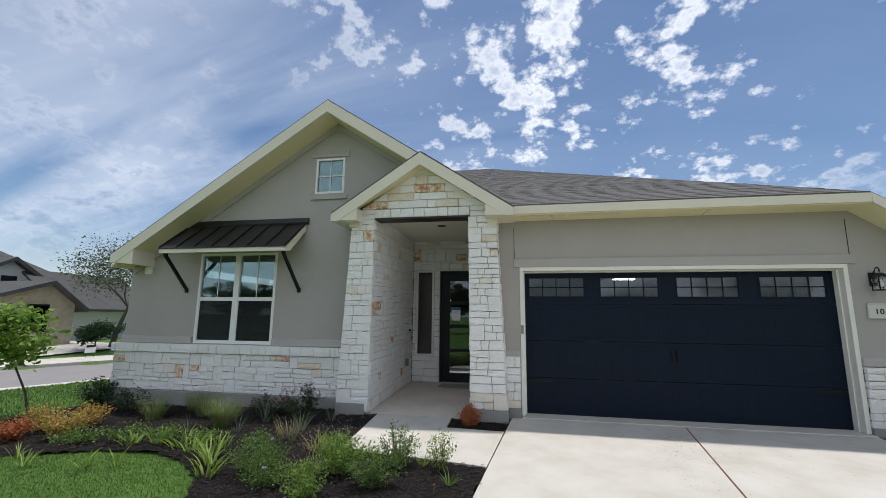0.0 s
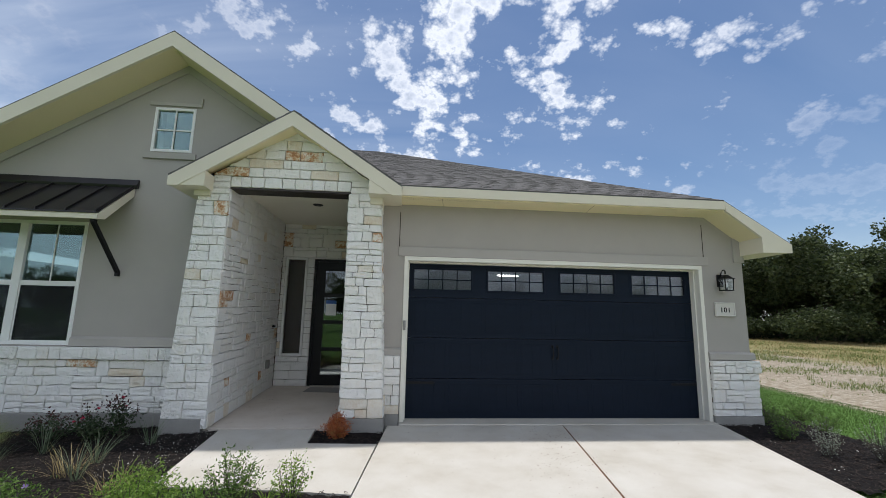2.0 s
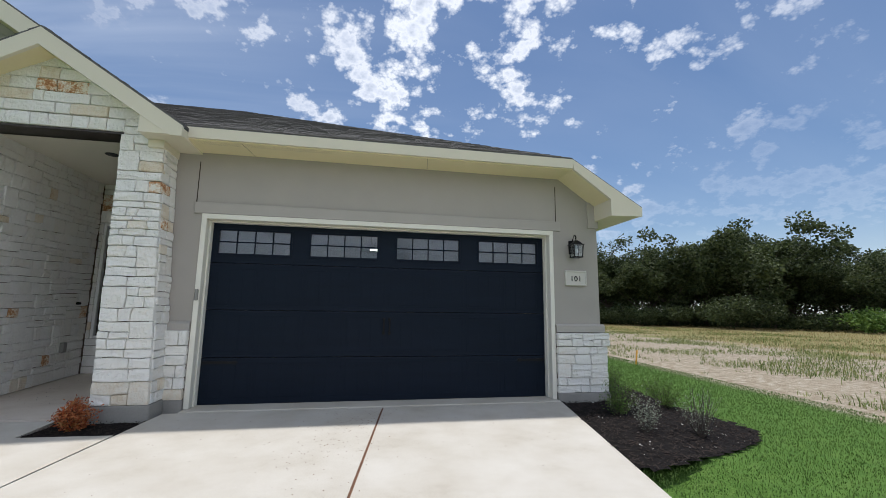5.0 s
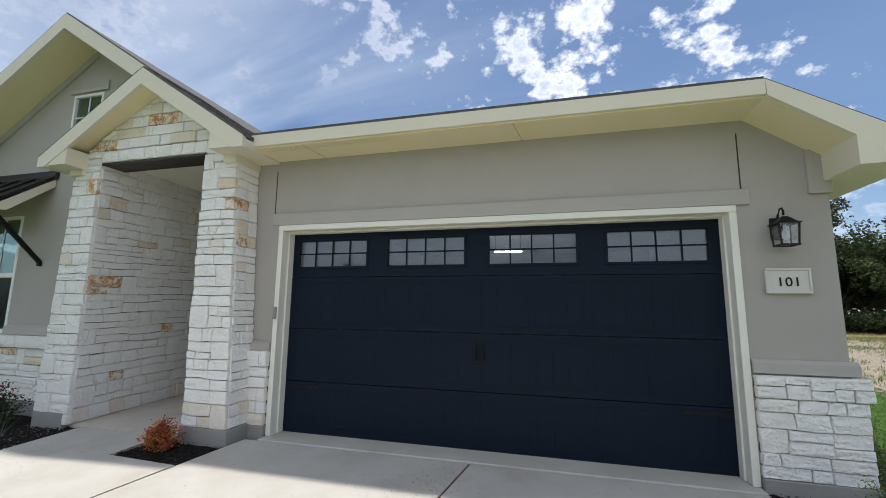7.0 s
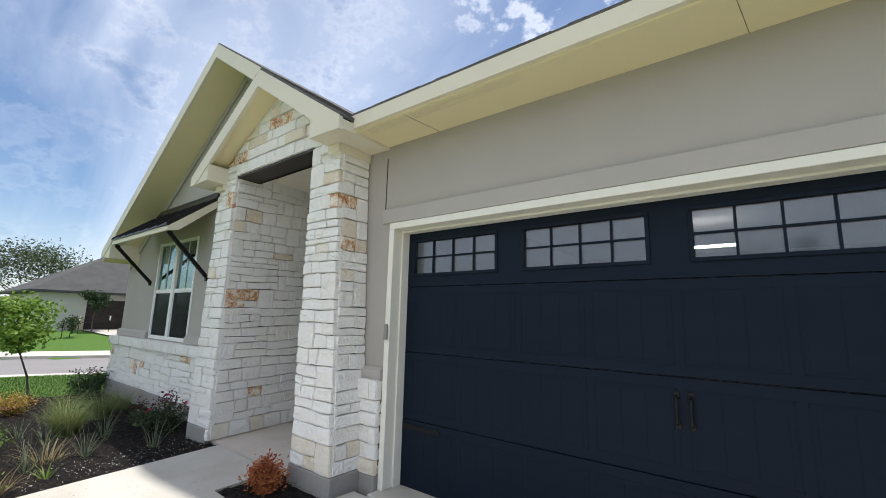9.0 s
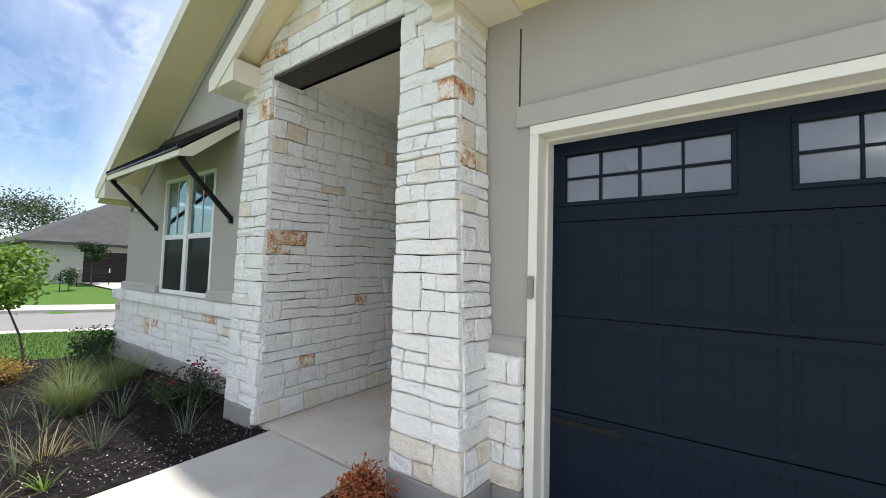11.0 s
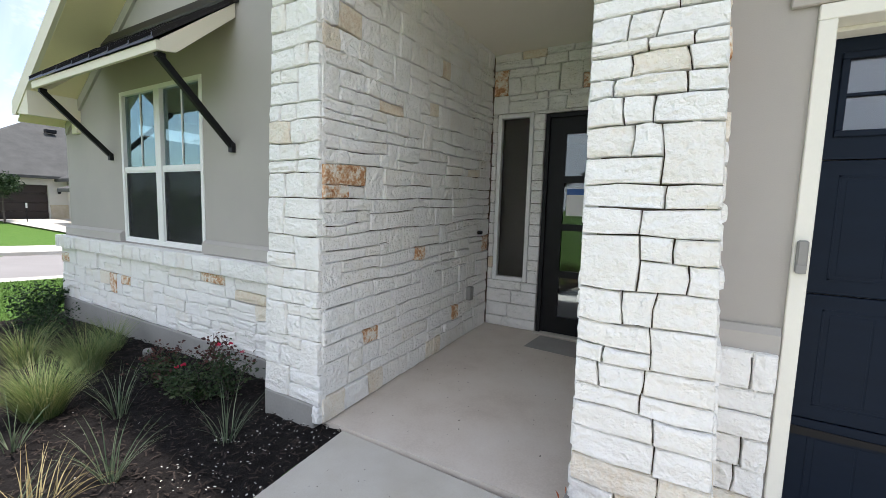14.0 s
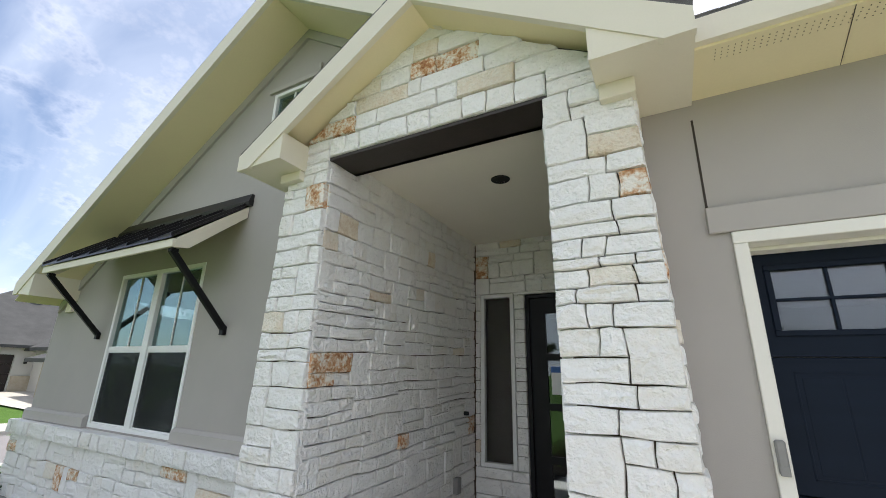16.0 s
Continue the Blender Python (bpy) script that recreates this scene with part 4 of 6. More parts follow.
# ---- garage door, its casing and fittings ----
def garage_door():
    d = thing("garage_door", (2.54, 0.2, 0.0), "closed navy blue sectional garage door with small-paned windows", "garage door")
    lines = (0.0, 0.61, 1.25, 1.90, 2.47)
    starts = (0.165, 1.405, 2.655, 3.93)
    for k in range(4):
        z0, z1 = lines[k] + 0.003, lines[k + 1] - 0.003
        if k < 3:
            s = Shape().box((0.075, 0.205, z0), (5.005, 0.245, z1), 0.004)
            body = part("section", s, NAVY, d)
            for n in range(8):
                x0 = 0.20 + n * 0.594
                x1 = x0 + 0.50
                p = Shape()
                # raised field with plank grooves
                planks = 3
                w = (x1 - x0 - 0.02) / planks
                for q in range(planks):
                    p.box((x0 + 0.01 + q * w, 0.2035, z0 + 0.095), (x0 + 0.01 + (q + 1) * w - 0.007, 0.206, z1 - 0.095), 0.002)
                for a, b in (((x0 - 0.02, z0 + 0.07), (x1 + 0.02, z0 + 0.08)), ((x0 - 0.02, z1 - 0.08), (x1 + 0.02, z1 - 0.07)), ((x0 - 0.02, z0 + 0.07), (x0 - 0.01, z1 - 0.07)), ((x1 + 0.01, z0 + 0.07), (x1 + 0.02, z1 - 0.07))):
                    p.box((a[0], 0.203, a[1]), (b[0], 0.206, b[1]), 0.002)
                part("panel", p, NAVY, d)
        else:
            holes = [(x, x + 0.96, 2.03, 2.365) for x in starts]
            part("section", wall_panel(holes, [0.075, 5.005], lambda x: z1, 0.205, 0.245, z0), NAVY, d)
    for x in starts:
        fr = Shape()
        for a, b in (((x - 0.025, 2.005), (x + 0.985, 2.035)), ((x - 0.025, 2.36), (x + 0.985, 2.39)), ((x - 0.025, 2.035), (x + 0.005, 2.36)), ((x + 0.955, 2.035), (x + 0.985, 2.36))):
            fr.box((a[0], 0.192, a[1]), (b[0], 0.208, b[1]), 0.004)
        w = part("window", fr, NAVY, d)
        part("pane", B((x + 0.004, 0.222, 2.034), (x + 0.956, 0.226, 2.361)), FROST, w, "hazy glass pane").visible_shadow = False
        for i in range(1, 4):
            part("muntin", B((x + 0.24 * i - 0.008, 0.205, 2.035), (x + 0.24 * i + 0.008, 0.221, 2.36), 0.003), NAVY, w)
        part("muntin", B((x + 0.005, 0.204, 2.19), (x + 0.955, 0.220, 2.206), 0.003), NAVY, w)
    for x in (2.497, 2.58):
        h = Shape()
        h.tube([(x, 0.203, 0.95), (x, 0.165, 0.965), (x, 0.158, 1.04), (x, 0.165, 1.115), (x, 0.203, 1.13)], [0.013, 0.011, 0.010, 0.011, 0.013], 8)
        h.box((x - 0.02, 0.196, 0.92), (x + 0.02, 0.205, 0.965), 0.004).box((x - 0.02, 0.196, 1.115), (x + 0.02, 0.205, 1.16), 0.004)
        part("handle", h, BLACK, d, "black iron pull handle")
    for x, way in ((0.09, 1), (4.99, -1)):
        for z in (0.545,):
            h = Shape().prism([(x, 0.196, z - 0.022), (x + way * 0.36, 0.196, z - 0.015), (x + way * 0.42, 0.196, z - 0.026), (x + way * 0.46, 0.196, z), (x + way * 0.42, 0.196, z + 0.026), (x + way * 0.36, 0.196, z + 0.015), (x, 0.196, z + 0.022)], (0, 0.009, 0))
            part("strap_hinge", h, BLACK, d, "black iron strap hinge")
    part("weather_seal", B((0.075, 0.21, -0.003), (5.005, 0.24, 0.012)), BLACK, d)


garage_door()


def casing():
    c = thing("door_casing", (2.54, 0, 0), "cream painted wooden casing round the garage door", "casing", kind="structure")
    for a, b in ((0.0, 0.065), (5.015, 5.08)):
        part("jamb", B((a, -0.022, 0.002), (b, 0.204, 2.475), 0.004), CASING, c)
        s = 0.065 if a == 0.0 else 5.015
        k = 1 if a == 0.0 else -1
        part("stop", B((s, 0.10, 0.002), (s + k * 0.02, 0.203, 2.455), 0.003), CASING, c)
    part("head", B((0.0, -0.022, 2.476), (5.08, 0.204, 2.543), 0.004), CASING, c)
    part("stop", B((0.065, 0.10, 2.455), (5.015, 0.203, 2.475), 0.003), CASING, c)


casing()


def garage_light():
    g = thing("shop_light", (2.54, 3.4, 2.96), "lit white tube light on the garage ceiling", "light")
    part("tube", B((2.28, 3.37, 2.60), (2.80, 3.43, 2.63), 0.01), TUBE_LIGHT, g)
    for x in (2.3, 2.78):
        part("hanger", Shape().tube([(x, 3.4, 2.64), (x, 3.4, 2.965)], [0.006, 0.006], 6), BLACK, g)


garage_light()


def keypad():
    k = thing("keypad", (0.05, -0.02, 1.36), "grey plastic garage keypad on the casing", "keypad")
    part("cover", B((0.010, -0.05, 1.37), (0.052, -0.0215, 1.52), 0.008), GREY_PLASTIC, k)
    part("lip", B((0.012, -0.055, 1.37), (0.050, -0.05, 1.41), 0.002), GREY_PLASTIC, k)


keypad()


def wall_lantern():
    n = thing("wall_lantern", (5.40, 0.0, 2.25), "black metal wall lantern with clear glass and bulb", "lantern")
    x, y = 5.40, -0.145
    part("backplate", B((x - 0.055, -0.022, 2.19), (x + 0.055, 0.0, 2.40), 0.006), BLACK, n)
    arm = [(x, -0.02, 2.345), (x, -0.05, 2.42), (x, -0.09, 2.468), (x, -0.125, 2.468), (x, -0.145, 2.44), (x, -0.145, 2.40)]
    part("arm", Shape().tube(arm, [0.010] * 6, 8), BLACK, n, smooth=True)
    roof = Shape()
    for (z0, h0), (z1, h1) in (((2.385, 0.022), (2.372, 0.035)), ((2.372, 0.035), (2.325, 0.075)), ((2.325, 0.092), (2.316, 0.095))):
        roof.hull([(x + sx * h, y + sy * h, z) for z, h in ((z0, h0), (z1, h1)) for sx in (-1, 1) for sy in (-1, 1)])
    part("cap", roof, BLACK, n)
    for sx in (-1, 1):
        for sy in (-1, 1):
            post = Shape().hull([(x + sx * (0.078 + e), y + sy * (0.078 + f), z) for z, k in ((2.316, 0), (2.125, -0.012)) for e in (-0.006 + k, 0.006 + k) for f in (-0.006 + k, 0.006 + k)])
            part("post", post, BLACK, n)
    for q in (-1, 1):
        part("rail", B((x - 0.076, y + q * 0.068 - 0.007, 2.115), (x + 0.076, y + q * 0.068 + 0.007, 2.13)), BLACK, n)
        part("rail", B((x + q * 0.068 - 0.007, y - 0.061, 2.115), (x + q * 0.068 + 0.007, y + 0.061, 2.13)), BLACK, n)
    g = Shape()
    for s in (-1, 1):
        g.box((x - 0.068, y + s * 0.069 - 0.001, 2.13), (x + 0.068, y + s * 0.069 + 0.001, 2.315)).box((x + s * 0.069 - 0.001, y - 0.068, 2.13), (x + s * 0.069 + 0.001, y + 0.068, 2.315))
    part("glass", g, GLASS, n, "clear glass panes").visible_shadow = False
    part("bulb", Shape().tube([(x, y, 2.31), (x, y, 2.27), (x, y, 2.24), (x, y, 2.20), (x, y, 2.17)], [0.013, 0.014, 0.026, 0.032, 0.012], 10), WHITE, n, smooth=True)


wall_lantern()


def number_sign():
    s = thing("house_number", (5.44, 0.0, 1.70), "pale cast stone plaque with the number 101", "sign")
    part("plaque", B((5.262, -0.03, 1.692), (5.618, 0.0, 1.925), 0.008), PALE_WALL, s)
    fr = Shape()
    for a, b in (((5.262, 1.692), (5.618, 1.715)), ((5.262, 1.902), (5.618, 1.925)), ((5.262, 1.715), (5.285, 1.902)), ((5.595, 1.715), (5.618, 1.902))):
        fr.box((a[0], -0.042, a[1]), (b[0], -0.028, b[1]), 0.005)
    part("rim", fr, PALE_WALL, s)
    cu = bpy.data.curves.new("digits", "FONT")
    cu.body, cu.size, cu.extrude, cu.align_x = "101", 0.118, 0.004, "CENTER"
    cu.space_character = 1.12
    tmp = bpy.data.objects.new("digits", cu)
    me = bpy.data.meshes.new_from_object(tmp)
    bpy.data.objects.remove(tmp)
    me.transform(pose(5.44, -0.033, 1.76, 90))
    me.materials.clear()
    part("digits", me, BLACK, s, "black digits reading 101")


number_sign()


# ---- windows ----
def twin_window():
    x0, x1, z0, z1 = WIN
    w = thing("window_1", ((x0 + x1) / 2, GY, z0), "white vinyl twin double-hung window with insect screens", "window", kind="structure")
    y = GY - 0.012
    def board(a, b, yy=y, deep=0.07):
        return B((a[0], yy, a[1]), (b[0], yy + deep, b[1]), 0.004)
    k = 0.05
    part("window_frame", board((x0, z0), (x0 + k, z1)), WHITE, w)
    part("window_frame", board((x1 - k, z0), (x1, z1)), WHITE, w)
    part("window_frame", board((x0 + k, z0), (x1 - k, z0 + k)), WHITE, w)
    part("window_frame", board((x0 + k, z1 - k), (x1 - k, z1)), WHITE, w)
    xm = (x0 + x1) / 2
    part("mullion", board((xm - 0.06, z0 + k), (xm + 0.06, z1 - k), y - 0.004), WHITE, w)
    zm = lerp(z0, z1, 0.49)
    for a, b in ((x0 + k, xm - 0.06), (xm + 0.06, x1 - k)):
        part("meeting_rail", board((a, zm - 0.03), (b, zm + 0.03), y + 0.012, 0.05), WHITE, w)
        up = part("sash_pane", B((a, y + 0.045, zm + 0.03), (b, y + 0.050, z1 - k)), COATED, w, "reflecting glass pane")
        lo = part("sash_pane", B((a, y + 0.045, z0 + k), (b, y + 0.050, zm - 0.03)), COATED, w, "reflecting glass pane")
        up.visible_shadow = lo.visible_shadow = False
        part("insect_screen", B((a + 0.012, y + 0.022, z0 + k + 0.012), (b - 0.012, y + 0.024, zm - 0.042)), SCREEN, w, "dark insect screen")
        fr = Shape()
        for p, q in (((a, z0 + k), (b, z0 + k + 0.015)), ((a, zm - 0.045), (b, zm - 0.03)), ((a, z0 + k + 0.015), (a + 0.015, zm - 0.045)), ((b - 0.015, z0 + k + 0.015), (b, zm - 0.045))):
            fr.box((p[0], y + 0.018, p[1]), (q[0], y + 0.030, q[1]))
        part("screen_frame", fr, WHITE, w)
        c = (a + b) / 2
        part("muntin", B((c - 0.007, y + 0.034, zm + 0.03), (c + 0.007, y + 0.044, z1 - k)), WHITE, w)


twin_window()


def small_window():
    x0, x1, z0, z1 = SMALL
    w = thing("window_2", ((x0 + x1) / 2, GY, z0), "small white four-pane attic window", "window", kind="structure")
    y = GY - 0.01
    k = 0.045
    for a, b in (((x0, z0), (x0 + k, z1)), ((x1 - k, z0), (x1, z1)), ((x0 + k, z0), (x1 - k, z0 + k)), ((x0 + k, z1 - k), (x1 - k, z1))):
        part("window_frame", B((a[0], y, a[1]), (b[0], y + 0.07, b[1]), 0.004), WHITE, w)
    xm, zm = (x0 + x1) / 2, (z0 + z1) / 2
    part("muntin", B((xm - 0.012, y + 0.02, z0 + k), (xm + 0.012, y + 0.036, z1 - k), 0.003), WHITE, w)
    part("muntin", B((x0 + k, y + 0.021, zm - 0.012), (x1 - k, y + 0.037, zm + 0.012), 0.003), WHITE, w)
    part("pane", B((x0 + k, y + 0.04, z0 + k), (x1 - k, y + 0.045, z1 - k)), COATED, w, "blue reflecting glass pane").visible_shadow = False
    # added dark sheet that stands for the unlit attic behind the pane
    part("backing", B((x0 - 0.1, GY + 0.5, z0 - 0.1), (x1 + 0.1, GY + 0.52, z1 + 0.1)), DIMMED_BROWN, w)


small_window()


def side_light():
    x0, x1, z0, z1 = -2.565, -2.105, 0.705, 2.795
    y = PORCH_B - 0.005
    w = thing("window_3", (-2.33, y, z0), "tall narrow side light with pale frame", "window", kind="structure")
    k = 0.05
    for a, b in (((x0, z0), (x0 + k, z1)), ((x1 - k, z0), (x1, z1)), ((x0 + k, z0), (x1 - k, z0 + k)), ((x0 + k, z1 - k), (x1 - k, z1))):
        part("window_frame", B((a[0], y, a[1]), (b[0], y + 0.08, b[1]), 0.005), WHITE, w)
    part("pane", B((x0 + k, y + 0.04, z0 + k), (x1 - k, y + 0.045, z1 - k)), GLASS, w, "dim glass pane").visible_shadow = False
    part("shade", B((x0 + k, y + 0.15, z0 + 0.03), (x1 - k, y + 0.155, z1 - 0.03)), DIMMED_BROWN, w, "drawn brown shade")


side_light()


def front_door():
    x0, x1, z0, z1 = -1.955, -0.975, 0.09, 2.765
    y = PORCH_B + 0.03
    d = thing("door_1", (-1.46, y, z0), "closed black front door with four glass lites", "door", kind="structure")
    for a, b in (((x0, z0), (x0 + 0.05, z1)), ((x1 - 0.05, z0), (x1, z1)), ((x0 + 0.05, z1 - 0.05), (x1 - 0.05, z1))):
        part("jamb", B((a[0], y - 0.02, a[1]), (b[0], y + 0.12, b[1]), 0.004), BLACK, d)
    s0, s1 = x0 + 0.05, x1 - 0.05
    lites = [0.32, 0.89, 1.46, 2.03]
    holes = [(s0 + 0.19, s1 - 0.19, z, z + 0.49) for z in lites]
    leaf = part("leaf", wall_panel(holes, [s0, s1], lambda x: z1 - 0.05, y + 0.02, y + 0.065, z0 + 0.02), BLACK, d)
    for h in holes:
        part("lite", B((h[0], y + 0.04, h[2]), (h[1], y + 0.046, h[3])), DOOR_GLASS, leaf, "reflecting glass lite").visible_shadow = False
    part("sticker", B((s0 + 0.23, y + 0.037, 1.56), (s0 + 0.45, y + 0.0395, 1.88)), WHITE, leaf, "white paper notice on the glass")
    part("sticker_band", B((s0 + 0.23, y + 0.035, 1.81), (s0 + 0.45, y + 0.037, 1.88)), surface("blue print", two((0.05, 0.14, 0.4), 0.1), 0.6), leaf, "blue printed band")
    part("handle", Shape().tube([(s1 - 0.07, y + 0.02, 1.0), (s1 - 0.07, y - 0.04, 1.02), (s1 - 0.07, y - 0.04, 1.28), (s1 - 0.07, y + 0.02, 1.3)], [0.011] * 4, 8), BLACK, d)
    part("sill", B((x0 - 0.02, y - 0.09, z0 - 0.03), (x1 + 0.02, y + 0.05, z0 + 0.015), 0.006), CONCRETE, d, "concrete door sill")


front_door()


def porch_fittings():
    c = thing("recessed_light", (-1.58, 0.72, 3.52), "black recessed can light in the porch ceiling", "light")
    ringv, n = [], 20
    for rr, z in ((0.055, 3.515), (0.085, 3.513), (0.09, 3.519)):
        ringv += [(-1.58 + rr * math.cos(6.2832 * i / n), 0.72 + rr * math.sin(6.2832 * i / n), z) for i in range(n)]
    part("rim", Shape().add(ringv, [(k * n + i, k * n + (i + 1) % n, (k + 1) * n + (i + 1) % n, (k + 1) * n + i) for k in range(2) for i in range(n)]), BLACK, c)
    part("can", Shape().add([(-1.58 + 0.056 * math.cos(6.2832 * i / n), 0.72 + 0.056 * math.sin(6.2832 * i / n), 3.516) for i in range(n)], [tuple(range(n))]), BLACK, c)
    o = thing("outlet_box", (PORCH_L, 1.95, 0.52), "grey weatherproof outlet box on the stone", "outlet")
    part("cover", B((PORCH_L + 0.005, 1.90, 0.52), (PORCH_L + 0.07, 1.99, 0.68), 0.008), GREY_PLASTIC, o)
    b = thing("doorbell", (PORCH_L, 2.2, 1.3), "small black round button on the stone", "doorbell")
    part("button", Shape().tube([(PORCH_L - 0.005, 2.2, 1.32), (PORCH_L + 0.05, 2.2, 1.32)], [0.025, 0.022], 12), BLACK, b)


porch_fittings()


# ---- awning ----
def awning():
    x0, x1 = -7.08, -4.30
    yf, zf, yb, zb = -0.60, 2.955, GY - 0.01, 3.53
    a = thing("awning", (-5.7, GY, 2.9), "dark standing seam metal awning on black brackets over the window", "awning")
    slope = (zb - zf) / (yb - yf)
    top = [(x0, yf - 0.02, zf - 0.01), (x1, yf - 0.02, zf - 0.01), (x1, yb, zb), (x0, yb, zb)]
    part("roof_sheet", Shape().prism(top, (0, 0, -0.02)), SEAM_METAL, a)
    for i in range(8):
        x = lerp(x0 + 0.02, x1 - 0.02, i / 7)
        part("seam", Shape().prism([(x - 0.009, yf - 0.022, zf + 0.022), (x + 0.009, yf - 0.022, zf + 0.022), (x + 0.009, yb - 0.03, zb + 0.012), (x - 0.009, yb - 0.03, zb + 0.012)], (0, 0, -0.035)), SEAM_METAL, a)
    part("flashing", Shape().prism([(x0 + 0.02, GY - 0.003, 3.635), (x0 + 0.02, GY - 0.035, 3.635), (x0 + 0.02, GY - 0.065, 3.54), (x0 + 0.02, GY - 0.05, 3.50), (x0 + 0.02, GY - 0.003, 3.50)], (x1 - x0 + 0.03, 0, 0)), SEAM_METAL, a, "dark metal flashing cap")
    part("front_board", B((x0, yf, 2.845), (x1, yf + 0.03, 2.925), 0.003), FASCIA, a, "cream painted board")
    for x in (x0, x1 - 0.03):
        part("side_board", Shape().prism([(x, yf + 0.03, 2.845), (x, yf + 0.03, 2.935), (x, yb, zb - 0.03), (x, yb, zb - 0.16), (x, yf + 0.16, 2.87)], (0.03, 0, 0)), FASCIA, a, "cream painted board")
    part("underside", Shape().prism([(x0 + 0.03, yf + 0.03, 2.87), (x1 - 0.03, yf + 0.03, 2.87), (x1 - 0.03, yb, zb - 0.14), (x0 + 0.03, yb, zb - 0.14)], (0, 0, 0.02)), SOFFIT, a)
    for x in (-6.98, -4.38):
        s = Shape().hull([(x + e, yy + f, zz + g) for yy, zz in ((-0.555, 2.835), (GY - 0.02, 2.16)) for e in (-0.022, 0.022) for f, g in ((-0.02, -0.02), (0.02, 0.02))])
        b = part("bracket", s, BLACK, a, "black square steel bracket")
        part("foot_plate", B((x - 0.03, GY - 0.045, 2.10), (x + 0.03, GY, 2.19), 0.004), BLACK, b)
        part("head_plate", B((x - 0.03, -0.60 + 0.03, 2.815), (x + 0.03, -0.50, 2.85), 0.004), BLACK, b)


awning()


# ---- planting ----
def inside(poly, x, y):
    n, c = len(poly), False
    for i in range(n):
        (x0, y0), (x1, y1) = poly[i], poly[i - 1]
        if (y0 > y) != (y1 > y) and x < (x1 - x0) * (y - y0) / (y1 - y0) + x0:
            c = not c
    return c


BED_L = [(-8.9, 0.6), (-9.0, -1.4), (-8.4, -2.7), (-7.4, -3.1), (-6.4, -2.9), (-5.5, -2.6), (-4.7, -2.62), (-4.1, -2.85), (-3.5, -3.3), (-3.1, -3.9), (-2.9, -4.6), (-0.62, -4.6), (drive_x("l", -2.44), -2.40), (-1.10, -2.31), (-2.34, -2.15), (-2.47, -0.35), (-2.6, -0.2), (-3.0, 0.1), (-8.3, 0.1), (-8.6, 0.6)]
BED_S = [(-1.17, -0.33), (-1.16, -0.98), (drive_x("l", -1.0), -1.01), (-0.21, -0.1), (-0.9, -0.1)]
BED_R = [(5.08, -0.05), (5.04, -0.35), (4.62, -2.5), (4.81, -2.57), (5.42, -2.40), (6.0, -2.2), (6.45, -2.0), (6.82, -1.68), (6.88, -1.25), (6.70, -0.6), (6.85, 0.4), (7.0, 1.1), (7.1, 2.1), (7.0, 3.2), (6.6, 3.5), (5.8, 3.5), (5.8, -0.05)]


def bed_z(x, y):
    base = ground_z(x, y)
    if -2.6 < x < 0:
        base = max(base, -0.075 - 0.012 * max(0, -y - 0.3))
    return base + 0.03 + 0.025 * noise.noise((x * 1.3, y * 1.3, 3.0))


def mulch_bed(name, poly, label):
    xs, ys = [p[0] for p in poly], [p[1] for p in poly]
    step = 0.06
    nx, ny = int((max(xs) - min(xs)) / step) + 2, int((max(ys) - min(ys)) / step) + 2
    idx, v, f = {}, [], []
    def vert(i, j):
        if (i, j) not in idx:
            x, y = min(xs) + i * step, min(ys) + j * step
            idx[i, j] = len(v)
            v.append((x, y, bed_z(x, y) + 0.02 * noise.noise((x * 9, y * 9, 1.0)) + 0.012 * noise.noise((x * 25, y * 25, 5.0))))
        return idx[i, j]
    for i in range(nx):
        for j in range(ny):
            if inside(poly, min(xs) + (i + 0.5) * step, min(ys) + (j + 0.5) * step):
                f.append((vert(i, j), vert(i + 1, j), vert(i + 1, j + 1), vert(i, j + 1)))
    me = bpy.data.meshes.new(name)
    me.from_pydata(v, [], f)
    return fixed(name, me, MULCH, label, "bed")


mulch_bed("mulch_bed_left", BED_L, "planting bed of black shredded mulch")
mulch_bed("mulch_bed_small", BED_S, "small bed of black mulch beside the pier")
mulch_bed("mulch_bed_right", BED_R, "planting bed of black shredded mulch at the corner")


def scatter(name, poly, count, size, material, seed, label, flat=0.35):
    """Loose slivers lying on a bed, as one mesh."""
    rng = random.Random(seed)
    xs, ys = [p[0] for p in poly], [p[1] for p in poly]
    v, f = [], []
    while count:
        x, y = rng.uniform(min(xs), max(xs)), rng.uniform(min(ys), max(ys))
        if not inside(poly, x, y):
            continue
        count -= 1
        l, w = rng.uniform(0.5, 1.4) * size, rng.uniform(0.25, 0.6) * size * flat * 1.6
        m = pose(x, y, bed_z(x, y) + rng.uniform(0.006, 0.03), rng.uniform(-25, 25), rng.uniform(-25, 25), rng.uniform(0, 360))
        n = len(v)
        v += [m @ Vector(p) for p in ((-l, -w, 0), (l, -w * 0.6, 0), (l * 0.8, w, 0), (-l * 0.9, w * 0.7, 0), (0, 0, w * 0.8))]
        f += [(n, n + 1, n + 4), (n + 1, n + 2, n + 4), (n + 2, n + 3, n + 4), (n + 3, n, n + 4)]
    me = bpy.data.meshes.new(name)
    me.from_pydata(v, [], f)
    return tagged(part(name, me, material), label, "litter", kind="stuff")


